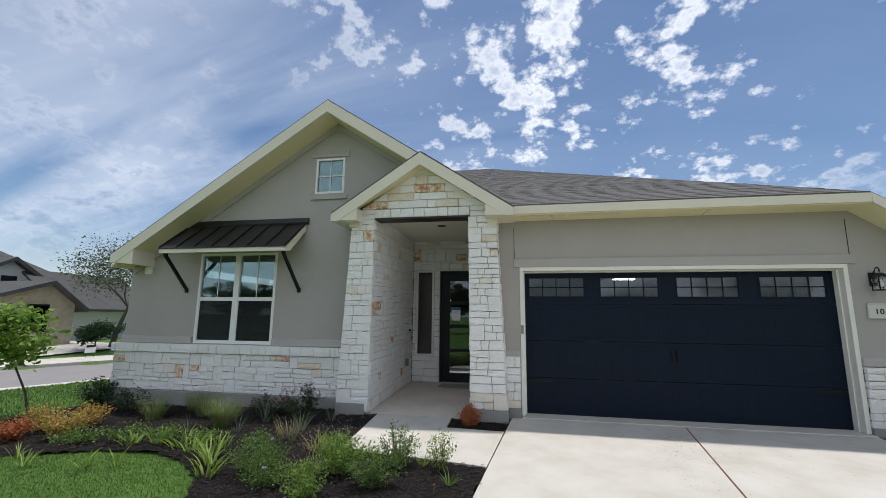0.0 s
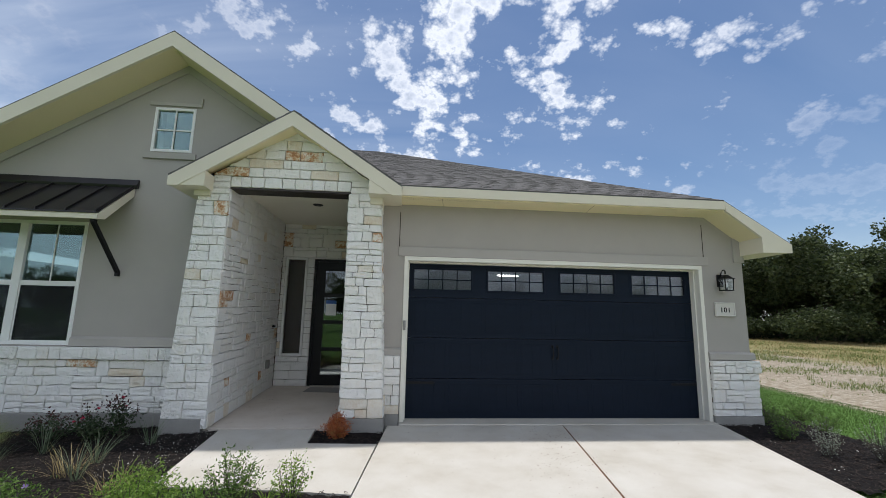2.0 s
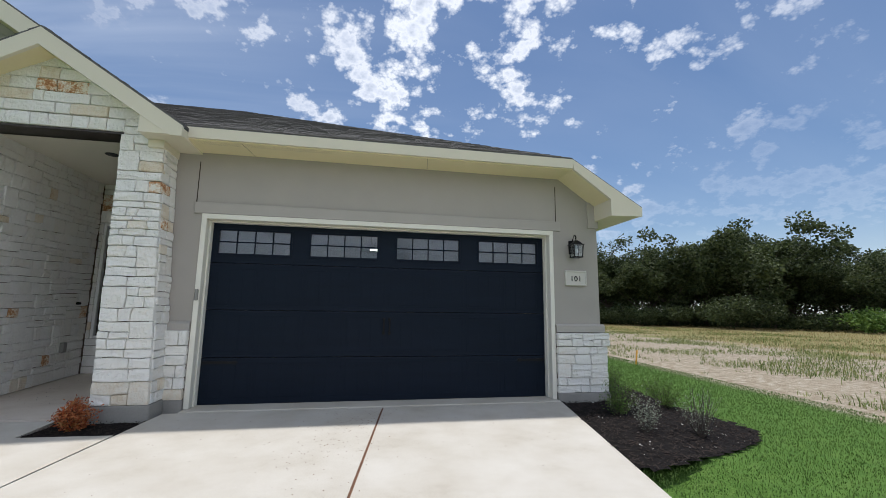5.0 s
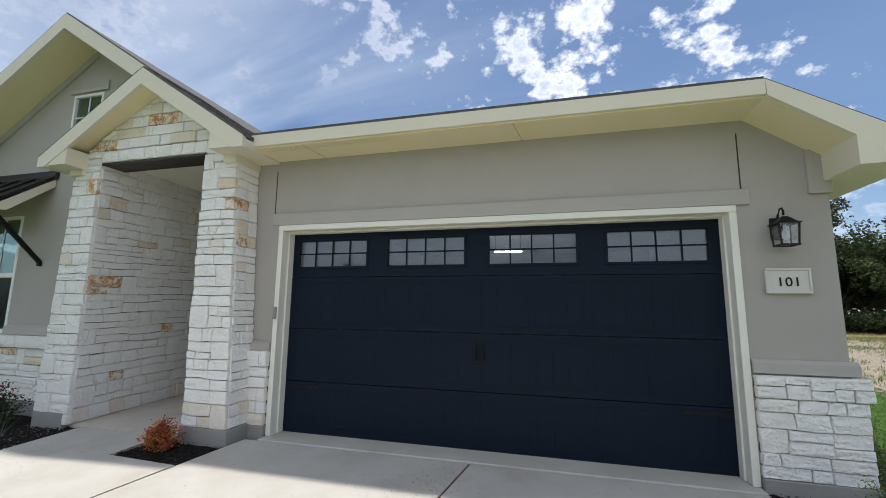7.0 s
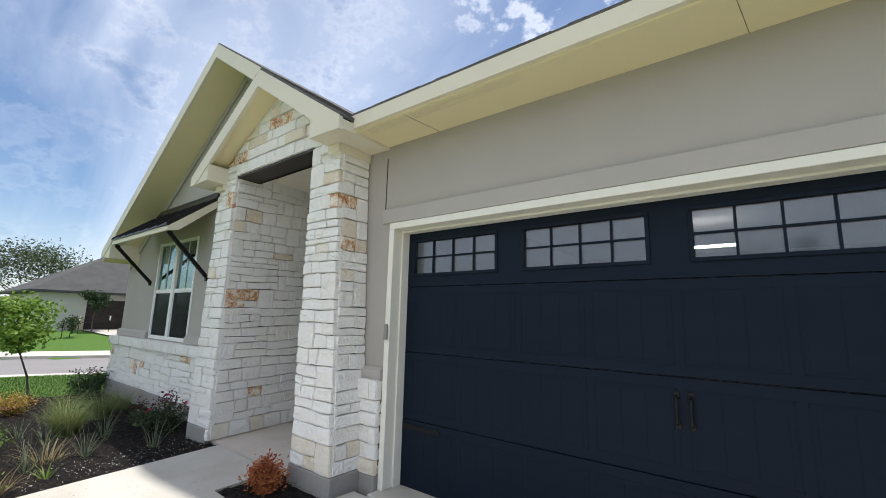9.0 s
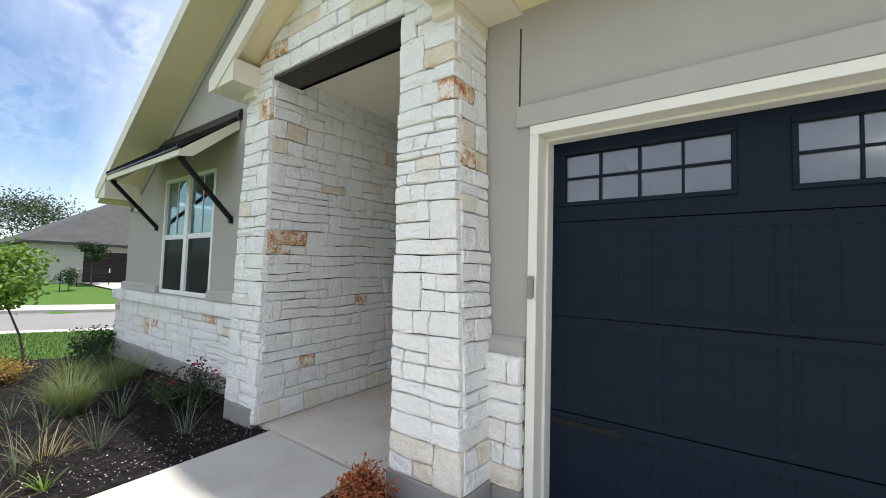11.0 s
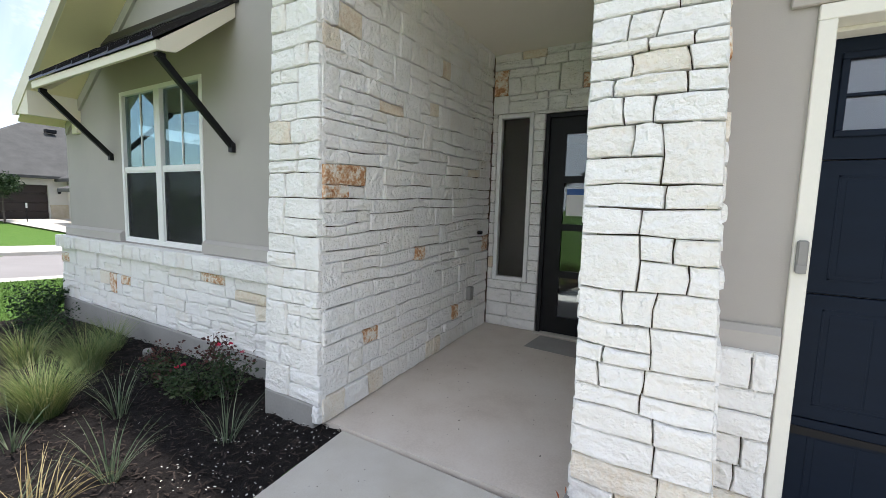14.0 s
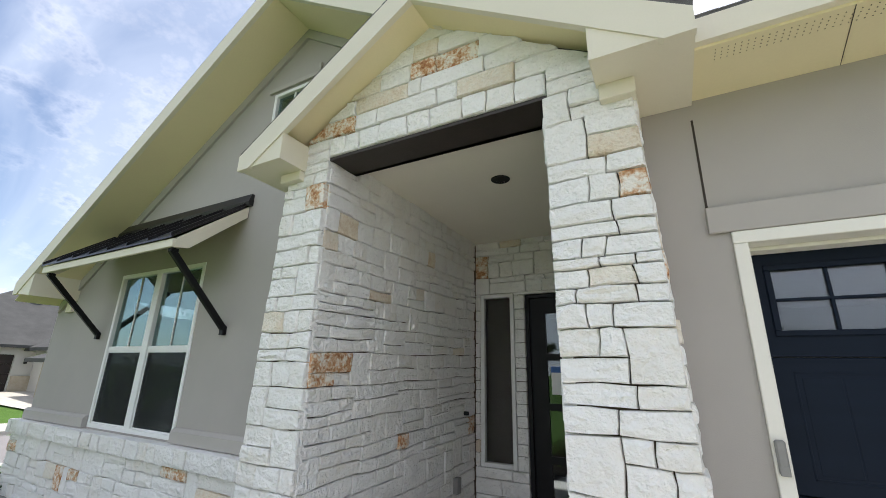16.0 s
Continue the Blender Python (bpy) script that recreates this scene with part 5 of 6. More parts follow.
scatter("mulch_chips", BED_L, 9000, 0.022, CHIP, 5, "shredded bark chips on the bed")
scatter("mulch_chips", BED_R, 3500, 0.024, CHIP, 6, "shredded bark chips on the bed")
scatter("mulch_chips", BED_S, 500, 0.02, CHIP, 7, "shredded bark chips on the bed")
NEAR_WALK = [(-2.47, -0.35), (-2.34, -2.1), (-3.1, -2.0), (-3.3, -0.4), (-2.7, -0.3)]
scatter("stone_crumbs", NEAR_WALK, 280, 0.006, PEBBLE, 8, "pale stone crumbs spilt on the mulch", 0.9)
scatter("stone_crumbs", BED_R, 90, 0.009, PEBBLE, 9, "pale stone crumbs spilt on the mulch", 0.9)
scatter("stone_crumbs", BED_L, 60, 0.006, PEBBLE, 10, "pale stone crumbs spilt on the mulch", 0.9)


def blades(rng, count, base, radius, length, width, lean, droop, v, f, seg=4):
    """Arching blades from one tuft."""
    for _ in range(count):
        a, rr = rng.uniform(0, 6.2832), radius * math.sqrt(rng.random())
        p = Vector((base[0] + rr * math.cos(a), base[1] + rr * math.sin(a), base[2]))
        a += rng.uniform(-0.6, 0.6)
        out = Vector((math.cos(a), math.sin(a), 0))
        side = Vector((-out.y, out.x, 0))
        l, th = length * rng.uniform(0.6, 1.1), lean * rng.uniform(0.2, 1.2)
        n = len(v)
        for k in range(seg + 1):
            w = width * (1 - 0.92 * (k / seg) ** 1.5) * 0.5
            v += [p - side * w, p + side * w]
            ang = th + droop * (k / seg) ** 1.3 * rng.uniform(0.8, 1.2)
            p = p + (out * math.sin(ang) + Vector((0, 0, math.cos(ang)))) * (l / seg)
        f += [(n + 2 * k, n + 2 * k + 1, n + 2 * k + 3, n + 2 * k + 2) for k in range(seg)]


def plain(name, v, f):
    me = bpy.data.meshes.new(name)
    me.from_pydata([tuple(p) for p in v], [], f)
    return me


def tuft(name, x, y, count, length, width, lean, droop, material, label, category, seed, radius=0.06, group=""):
    rng = random.Random(seed)
    z = bed_z(x, y) - 0.01
    t = thing(name, (x, y, z), label, category, group)
    v, f = [], []
    blades(rng, count, (x, y, z), radius, length, width, lean, droop, v, f)
    tagged(part("foliage", plain("foliage", v, f), material, t), kind="stuff")
    return t


def leaf(v, f, p, way, size, rng, wide=0.45):
    side = way.orthogonal().normalized()
    side.rotate(Matrix.Rotation(rng.uniform(0, 6.28), 3, way))
    up = way.cross(side) * 0.12
    n = len(v)
    v += [p, p + way * size * 0.5 + side * size * wide * 0.5 + up * size, p + way * size, p + way * size * 0.5 - side * size * wide * 0.5 + up * size]
    f.append((n, n + 1, n + 2, n + 3))


def shrub(name, x, y, height, spread, stems, leaves, size, material, label, seed, group="", blossom=None, blooms=0, tips=None, wide=0.45, upright=0.5, category="shrub", bare=0.1, stem=0.004, z=None):
    """Branching stems from the ground with leaves set along them."""
    rng = random.Random(seed)
    z = bed_z(x, y) - 0.01 if z is None else z
    t = thing(name, (x, y, z), label, category, group)
    wood, v, f, tv, tf, bv, bf = Shape(), [], [], [], [], [], []
    ends = []
    twigs = []
    for _ in range(stems):
        a = rng.uniform(0, 6.2832)
        tilt = rng.random() ** upright * spread
        pts = [Vector((x, y, z)) + Vector((math.cos(a), math.sin(a), 0)) * 0.02]
        h = height * rng.uniform(0.65, 1.05) * (1 - 0.35 * (tilt / max(spread, 0.01)) ** 2)
        for k in range(1, 5):
            g = k / 4
            pts.append(Vector((x + math.cos(a) * tilt * g ** 0.8 + rng.uniform(-0.02, 0.02), y + math.sin(a) * tilt * g ** 0.8 + rng.uniform(-0.02, 0.02), z + h * g)))
        wood.tube(pts, [stem, stem * 0.85, stem * 0.7, stem * 0.5, stem * 0.25], 4)
        twigs.append(pts)
        ends.append(pts[-1])
    per = max(1, leaves // stems)
    for pts in twigs:
        for _ in range(per):
            g = bare + (1 - bare) * rng.random() ** 0.8
            k = min(3, int(g * 4))
            p = pts[k].lerp(pts[k + 1], g * 4 - k) + Vector((rng.gauss(0, 1), rng.gauss(0, 1), rng.gauss(0, 0.7))) * size * 0.9
            way = Vector((rng.uniform(-1, 1), rng.uniform(-1, 1), rng.uniform(-0.3, 0.9))).normalized()
            young = tips is not None and g > 0.86
            leaf(tv if young else v, tf if young else f, p, way, size * rng.uniform(0.6, 1.2), rng, wide)
    tagged(part("stem", wood, BARK, t), kind="stuff")
    tagged(part("foliage", plain("foliage", v, f), material, t), kind="stuff")
    if tv:
        part("young_foliage", plain("young_foliage", tv, tf), tips, t)
    if blossom:
        for _ in range(blooms):
            c = rng.choice(ends) + Vector((rng.uniform(-0.03, 0.03), rng.uniform(-0.03, 0.03), 0.0))
            for _ in range(9):
                way = Vector((rng.uniform(-1, 1), rng.uniform(-1, 1), rng.uniform(0.0, 1))).normalized()
                leaf(bv, bf, c, way, 0.028, rng, 0.9)
        part("blossom", plain("blossom", bv, bf), blossom, t)
    return t


def planting():
    # dry grey-green tufts
    for k, (x, y, n, l) in enumerate(((-3.10, -0.82, 26, 0.50), (-3.32, -1.42, 34, 0.48), (-4.16, -1.04, 26, 0.55), (-3.16, -1.93, 22, 0.52), (-4.25, -1.62, 24, 0.5), (-3.55, -2.35, 16, 0.4), (-5.0, -1.75, 18, 0.4))):
        tuft("hesperaloe", x, y, n, l * 0.86, 0.0075, 0.55, 0.7, GREY_BLADE, "spiky grey-green tuft of stiff leaves in mulch", "plant", 100 + k, 0.05, "grey-green tufts in the bed")
    # feather grass
    for k, (x, y, n, l) in enumerate(((-4.72, -1.33, 1100, 0.54), (-5.55, -0.75, 700, 0.52), (-6.35, -1.0, 380, 0.55), (-6.1, -0.35, 300, 0.5))):
        tuft("feather_grass", x, y, n, l, 0.0042, 0.50, 1.0, FEATHER, "fine yellow-green feather grass mound in mulch", "grass", 120 + k, 0.12, "feather grass mounds")
    # roses
    shrub("rose_bush", -3.72, -0.40, 0.66, 0.20, 12, 700, 0.040, ROSE_LEAF, "tall rose bush with wine-red tips and a few red blooms", 131, "rose bushes", PETAL, 2, WINE_LEAF, 0.6, 0.8)
    shrub("rose_bush", -3.92, -0.55, 0.32, 0.30, 18, 900, 0.038, ROSE_LEAF, "low spreading rose bush with dark green leaves", 132, "rose bushes", PETAL, 1, None, 0.6)
    shrub("rose_bush", -4.50, -0.50, 0.40, 0.34, 18, 900, 0.038, ROSE_LEAF, "low rose bush with a pink bloom", 133, "rose bushes", PETAL, 1, WINE_LEAF, 0.6)
    shrub("rose_bush", -4.30, -0.15, 0.42, 0.15, 8, 150, 0.036, ROSE_LEAF, "thin rose bush with wine-red tips by the footing", 134, "rose bushes", PETAL, 1, WINE_LEAF, 0.6)
    # dark evergreen at the corner
    shrub("evergreen_shrub", -8.45, -0.25, 0.58, 0.42, 26, 1500, 0.06, DEEP_LEAF, "dark green rounded evergreen shrub at the house corner", 141, "", None, 0, None, 0.5)
    shrub("evergreen_shrub", -7.4, -0.55, 0.45, 0.40, 20, 900, 0.05, DEEP_LEAF, "low dark evergreen shrub by the footing", 142)
    # golden and red shrubs
    for k, (x, y, h, s, m, lab) in enumerate(((-7.35, -2.45, 0.34, 0.22, NANDINA, "low orange-red nandina"), (-6.72, -2.20, 0.42, 0.27, GOLD_LEAF, "golden leaved low shrub"), (-7.45, -1.95, 0.44, 0.30, GOLD_LEAF, "golden leaved low shrub"), (-7.05, -1.55, 0.38, 0.32, GOLD_LEAF, "golden leaved low shrub"))):
        shrub("nandina", x, y, h, s, 26, 1300, 0.05, m, lab + " on the mulch", 150 + k, "golden and red shrubs")
    shrub("nandina", -0.81, -0.66, 0.32, 0.19, 36, 2400, 0.038, NANDINA, "small orange-red nandina in the bed beside the pier", 156, "golden and red shrubs", upright=0.7)
    # strap-leaved plants along the lawn's edge
    for k, (x, y, n, l) in enumerate(((-3.62, -2.92, 30, 0.42), (-3.85, -2.65, 24, 0.40), (-3.45, -3.2, 24, 0.36), (-4.55, -2.38, 22, 0.34), (-4.95, -2.30, 22, 0.36), (-3.95, -2.35, 16, 0.3), (-5.35, -2.35, 18, 0.3), (-4.25, -2.5, 20, 0.34))):
        tuft("daylily", x, y, n, l * 0.85, 0.025, 0.65, 1.0, LILY_LEAF, "yellow-green strap-leaved daylily at the lawn edge", "plant", 160 + k, 0.10, "daylilies along the lawn")
    for k, (x, y) in enumerate(((-5.1, -3.2), (-4.75, -3.1), (-6.4, -3.0), (-5.9, -3.25))):
        tuft("lawn_weed", x, y, 12, 0.26, 0.018, 0.7, 0.9, LILY_LEAF, "bright green strap-leaved weed in the lawn", "plant", 240 + k, 0.05, "weeds in the lawn")
    for k, (x, y) in enumerate(((-5.0, -2.15), (-4.4, -2.2), (-6.2, -2.35), (-5.6, -2.2))):
        shrub("ground_cover", x, y, 0.22, 0.35, 22, 520, 0.045, SHRUB_LEAF, "low green ground cover on the mulch", 175 + k, "ground cover plants", wide=0.6)
    # fine-leaved perennials in the front of the bed
    front = ((-2.90, -3.10, 0.44, 0.34, 44, 2000), (-1.98, -2.98, 0.46, 0.36, 40, 1700), (-1.42, -2.62, 0.52, 0.26, 34, 1000), (-0.92, -2.58, 0.48, 0.18, 18, 420), (-2.62, -3.38, 0.30, 0.28, 30, 900), (-2.2, -2.5, 0.34, 0.26, 28, 800), (-1.5, -3.2, 0.42, 0.32, 36, 1200), (-2.05, -3.6, 0.4, 0.3, 34, 1100))
    for k, (x, y, h, s, st, lv) in enumerate(front):
        shrub("perennial", x, y, h, s, st, int(lv * 1.5), 0.036, SHRUB_LEAF if k % 2 == 0 else BRIGHT_LEAF, "bushy green flowering perennial in mulch", 180 + k, "perennials in the bed", LILAC if k in (4, 0) else None, 2, None, 0.38, 0.6)
    for k, (x, y) in enumerate(((-2.62, -2.25), (-2.35, -3.0), (-3.35, -1.75))):
        tuft("dry_stalks", x, y, 60, 0.32, 0.006, 0.9, 0.8, STRAW, "tangle of dry brown stalks on the mulch", "plant", 195 + k, 0.14, "dry stalks")
    for k, (x, y) in enumerate(((-1.75, -2.45), (-0.75, -3.0), (-2.75, -1.85), (-1.15, -2.5))):
        tuft("weed", x, y, 14, 0.2, 0.016, 0.7, 0.8, BRIGHT_LEAF, "small bright green weed in the mulch", "plant", 200 + k, 0.03, "weeds")
    # right bed
    shrub("sage", 5.45, -1.52, 0.50, 0.17, 16, 620, 0.026, SAGE, "pale silver sage bush in mulch", 211, "silver shrubs", stem=0.004)
    shrub("silver_shrub", 5.97, -1.76, 0.62, 0.26, 34, 520, 0.022, SAGE, "bare twiggy silver shrub in mulch", 212, "silver shrubs", stem=0.005)
    for k, (x, y, h, s) in enumerate(((6.15, 0.10, 0.46, 0.34), (5.58, -0.80, 0.44, 0.26), (6.65, 1.2, 0.45, 0.36), (7.0, 0.35, 0.34, 0.30), (6.55, -0.45, 0.40, 0.28), (7.0, 2.2, 0.42, 0.36))):
        shrub("green_shrub", x, y, h, s, 30, 1200, 0.032, SHRUB_LEAF, "feathery green shrub in mulch at the corner", 220 + k, "green shrubs at the corner", wide=0.35)


planting()


def grass_patch(name, test, box, count, length, width, material, seed, label, z=ground_z, lean=0.5):
    rng = np.random.default_rng(seed)
    pts = []
    while len(pts) < count:
        for x, y in zip(rng.uniform(box[0], box[1], 4000), rng.uniform(box[2], box[3], 4000)):
            if test(x, y):
                pts.append((x, y, z(x, y)))
    p = np.array(pts[:count])
    a, l = rng.uniform(0, 6.2832, count), length * rng.uniform(0.5, 1.2, count)
    out = np.stack([np.cos(a), np.sin(a), np.zeros(count)], 1)
    side = np.stack([-np.sin(a), np.cos(a), np.zeros(count)], 1) * width * 0.5
    th = lean * rng.uniform(0.1, 1.3, count)
    mid = p + (out * np.sin(th)[:, None] + np.array([0, 0, 1]) * np.cos(th)[:, None]) * (l * 0.55)[:, None]
    th2 = th * 1.9
    tip = mid + (out * np.sin(th2)[:, None] + np.array([0, 0, 1]) * np.cos(th2)[:, None]) * (l * 0.45)[:, None]
    v = np.concatenate([p - side, p + side, mid + side * 0.8, mid - side * 0.8, tip]).reshape(5, count, 3).transpose(1, 0, 2).reshape(-1, 3)
    n = np.arange(count) * 5
    f = [(int(k), int(k) + 1, int(k) + 2, int(k) + 3) for k in n] + [(int(k) + 3, int(k) + 2, int(k) + 4) for k in n]
    me = bpy.data.meshes.new(name)
    me.from_pydata(v.tolist(), [], f)
    return tagged(part(name, me, material), label, "grass", kind="stuff")


grass_patch("lawn_grass", lambda x, y: not inside(BED_L, x, y) and x < -2.95, (-9.5, -2.95, -5.6, -2.4), 80000, 0.028, 0.005, LAWN_LEAF, 1, "short mown green lawn beside the bed")
grass_patch("lawn_grass", lambda x, y: not inside(BED_L, x, y) and walk_side(x, y) > -13.9, (-14.5, -8.6, -3.0, 4.0), 22000, 0.06, 0.011, LAWN_LEAF, 2, "short mown green lawn by the street")
grass_patch("lawn_grass", lambda x, y: not inside(BED_R, x, y) and x < 9.75 + 0.1 * y and x > drive_x("r", min(y, 0)) + 0.02, (4.6, 10.6, -3.6, 9.0), 110000, 0.026, 0.006, LAWN_LEAF, 3, "short mown green lawn at the corner")


def patchy(x, y):
    x, y = 0.81 * x + 0.59 * y + 0.37, 0.81 * y - 0.59 * x + 0.71
    return noise.noise((x * 0.35, y * 0.35, 7.0)) + 0.5 * noise.noise((x * 1.3, y * 1.3, 2.0)) + 0.7 * noise.noise((x * 4.5, y * 4.5, 4.0))


grass_patch("field_grass", lambda x, y: x > 19 + 0.1 * y and patchy(x, y) > -0.35, (18, 75, -6, 62), 70000, 0.26, 0.014, STRAW, 4, "tall dry straw-coloured field grass", lean=0.6)
grass_patch("field_weeds", lambda x, y: x > 10.0 + 0.1 * y and patchy(x + 9, y) > 0.16, (10, 34, -8, 34), 52000, 0.16, 0.014, WEED, 5, "patches of green weeds on bare dirt", lean=0.8)


def survey_stake():
    s = thing("survey_stake", (9.80, 4.80, -0.2), "orange tipped wooden survey stake at the lawn edge", "stake")
    z = ground_z(9.80, 4.80)
    part("post", Shape().hull([(9.80 + e + t * 0.06, 4.80 + f, z - 0.02 + t * 0.42) for t in (0, 1) for e in (-0.014, 0.014) for f in (-0.014, 0.014)]), STAIN, s)


survey_stake()


# ---- trees ----
def tree(name, x, y, z, height, spread, leaves, size, material, label, seed, trunk=0.25, clear=0.3, group="", limbs=7, clump=0.55, full=False):
    rng = random.Random(seed)
    t = thing(name, (x, y, z), label, "tree", group)
    wood, tips = Shape(), []
    def grow(p, d, l, r, level):
        pts, rad = [p], [r]
        for k in range(3):
            d = (d + Vector((rng.uniform(-1, 1), rng.uniform(-1, 1), rng.uniform(-0.4, 0.6))) * 0.22).normalized()
            p = p + d * l / 3
            pts.append(p)
            rad.append(r * (1 - 0.2 * (k + 1)))
        wood.tube(pts, rad, 6 if level == 0 else 4)
        if level == 1:
            tips.extend((pts[2], pts[3]))
        if level >= 2:
            tips.extend((pts[1], pts[2], pts[3]))
            return
        n = limbs if level == 0 else 4
        for k in range(n):
            a = 6.2832 * (k + rng.random() * 0.7) / n
            flat = rng.uniform(0.5, 1.1)
            way = Vector((math.cos(a) * flat, math.sin(a) * flat, rng.uniform(0.25, 0.9))).normalized()
            grow(pts[-1] if rng.random() < 0.6 or level == 0 and k % 2 else pts[2], (way + d * 0.2).normalized(), l * rng.uniform(0.5, 0.8) if level else height * rng.uniform(0.28, 0.42) * (spread / height * 1.6), rad[-1] * 0.6, level + 1)
    grow(Vector((x, y, z - 0.1)), Vector((rng.uniform(-0.1, 0.1), rng.uniform(-0.1, 0.1), 1)), height * clear, trunk, 0)
    part("trunk", wood, BARK, t)
    v, f = [], []
    top = z + height
    per = max(1, leaves // len(tips))
    r = clump * spread * 0.34
    for c in tips:
        c = Vector((c.x, c.y, min(c.z, top - r * 0.5)))
        sq = rng.uniform(0.45, 0.8)
        if full:
            c = c + Vector((0, 0, rng.uniform(-0.10, 0.04) * height))
        for _ in range(int(per * rng.uniform(0.3, 1.8))):
            g = Vector((rng.gauss(0, 1), rng.gauss(0, 1), rng.gauss(0, sq)))
            g *= min(1.0, 1.45 / max(g.length, 0.01))
            p = c + g * r * 0.6
            way = Vector((rng.uniform(-1, 1), rng.uniform(-1, 1), rng.uniform(-0.5, 0.8))).normalized()
            leaf(v, f, p, way, size * rng.uniform(0.6, 1.3), rng, 0.65)
    part("crown", plain("crown", v, f), material, t)
    return t


def woods():
    rng = random.Random(77)
    forms = ((11.0, 9.0), (13.0, 11.0), (12.0, 8.0), (10.0, 10.0))
    kinds = []
    # bearing in degrees from the middle of the drive, distance, height
    spots = ((25.0, 60, 10.6), (28.6, 59, 11.0), (31.8, 62, 8.0), (37.2, 58, 9.8), (39.6, 57, 13.0), (42.6, 59, 12.9), (45.6, 60, 13.0), (48.9, 57, 12.8),
             (52.0, 60, 9.4), (56.5, 58, 10.4), (60.0, 56, 8.4), (63.5, 57, 9.4), (67.5, 58, 8.6), (72.0, 56, 9.5), (77.0, 58, 10.0), (34.0, 78, 4.5), (41.0, 70, 10.0), (47.0, 70, 11.5), (54.5, 72, 9.0), (21.0, 62, 10.0), (29.5, 70, 8.5), (38.0, 68, 8.0), (44.0, 69, 9.0), (50.5, 69, 9.0), (58.5, 68, 7.5), (62.0, 69, 8.0))
    for i, (bearing, far, tall) in enumerate(spots):
        x, y = 2.97 + far * math.sin(radians(bearing)), -5.42 + far * math.cos(radians(bearing))
        if i < 4:
            h, s = forms[i]
            kinds.append(tree("oak_tree", x, y, -0.3, h, s, 19000, 0.30, OAK_LEAF, "dark green live oak at the edge of the field", 300 + i, 0.34, 0.2, "oaks along the field", 8, 0.30, True))
        else:
            k = i % 4
            copy_thing(kinds[k], pose(x, y, -0.3, 0, 0, rng.uniform(0, 360)) @ Matrix.Scale(tall / forms[k][0], 4))
    for k, (bearing, far, h, s) in enumerate(((45.3, 50, 3.6, 4.0), (47.2, 50, 3.0, 3.6), (31.0, 55, 1.9, 4.0), (36.0, 54, 2.0, 4.5), (40.0, 53, 2.2, 4), (52.5, 54, 1.6, 4.5), (57.0, 51, 2.0, 4.0), (64.0, 52, 1.8, 5.0), (27.0, 56, 1.8, 4.0))):
        x, y = 2.97 + far * math.sin(radians(bearing)), -5.42 + far * math.cos(radians(bearing))
        tree("field_bush", x, y, -0.4, h, s, 3200, 0.24, SHRUB_LEAF if k == 6 else OAK_LEAF, "rounded green bush at the field edge", 320 + k, 0.1, 0.12, "bushes along the field", 7, 0.8)
    hedge_v, hedge_f = [], []
    r2 = random.Random(5)
    for _ in range(34000):
        b = radians(r2.uniform(18, 82))
        back = r2.random() < 0.55
        far = (74 if back else 59) + r2.gauss(0, 1.8)
        x, y = 2.97 + far * math.sin(b), -5.42 + far * math.cos(b)
        p = Vector((x, y, -0.3 + r2.uniform(0, 8.0 if back else 1.8) * (0.7 + 0.9 * noise.noise((x * 0.2, y * 0.2, 0)))))
        leaf(hedge_v, hedge_f, p, Vector((r2.uniform(-1, 1), r2.uniform(-1, 1), r2.uniform(-0.3, 1))).normalized(), 0.5 if back else 0.3, r2, 0.7)
    tagged(part("undergrowth", plain("undergrowth", hedge_v, hedge_f), DEEP_LEAF), "dark tangled undergrowth below the oaks", "undergrowth", kind="stuff")
    # trees on the far side of the front street, seen in the windows
    for i, (x, y) in enumerate(((-30, -34), (-22, -38), (-14, -33), (-6, -36), (3, -34), (12, -38), (20, -33), (-38, -28))):
        copy_thing(kinds[i % 3], pose(x, y, -0.3, 0, 0, 40 * i) @ Matrix.Scale(0.62, 4))


woods()
tree("young_tree", -8.95, -1.08, ground_z(-8.95, -1.08), 3.3, 0.62, 1500, 0.12, BRIGHT_LEAF, "young bright green tree with a thin trunk on the lawn", 341, 0.024, 0.52, "", 6, 1.7)
tree("street_tree", -33.0, 5.2, ground_z(-33.0, 5.2), 4.7, 1.1, 3000, 0.13, DEEP_LEAF, "young dark green staked tree on the lawn across the street", 342, 0.06, 0.42, "", 6, 0.75)
tree("street_tree", -30.5, 3.6, ground_z(-30.5, 3.6), 2.2, 0.9, 600, 0.11, DEEP_LEAF, "thin young tree on the lawn across the street", 343, 0.03, 0.25, "", 5, 0.8)
tree("old_oak", -23.1, 12.7, ground_z(-23.1, 12.7), 6.2, 5.4, 9000, 0.11, OAK_LEAF, "thin-leaved old oak among the houses", 344, 0.17, 0.4, "", 6, 0.75)
tree("dark_tree", -22.6, 11.4, ground_z(-22.6, 11.4), 2.7, 1.3, 2600, 0.13, DEEP_LEAF, "small dense dark tree beside the neighbouring house", 345, 0.05, 0.3, "", 6, 0.8)
tree("far_tree", -52, 4, 0.1, 7.5, 7, 7000, 0.2, OAK_LEAF, "green tree behind the neighbouring roof", 346, 0.25, 0.3, "", 6, 0.7)


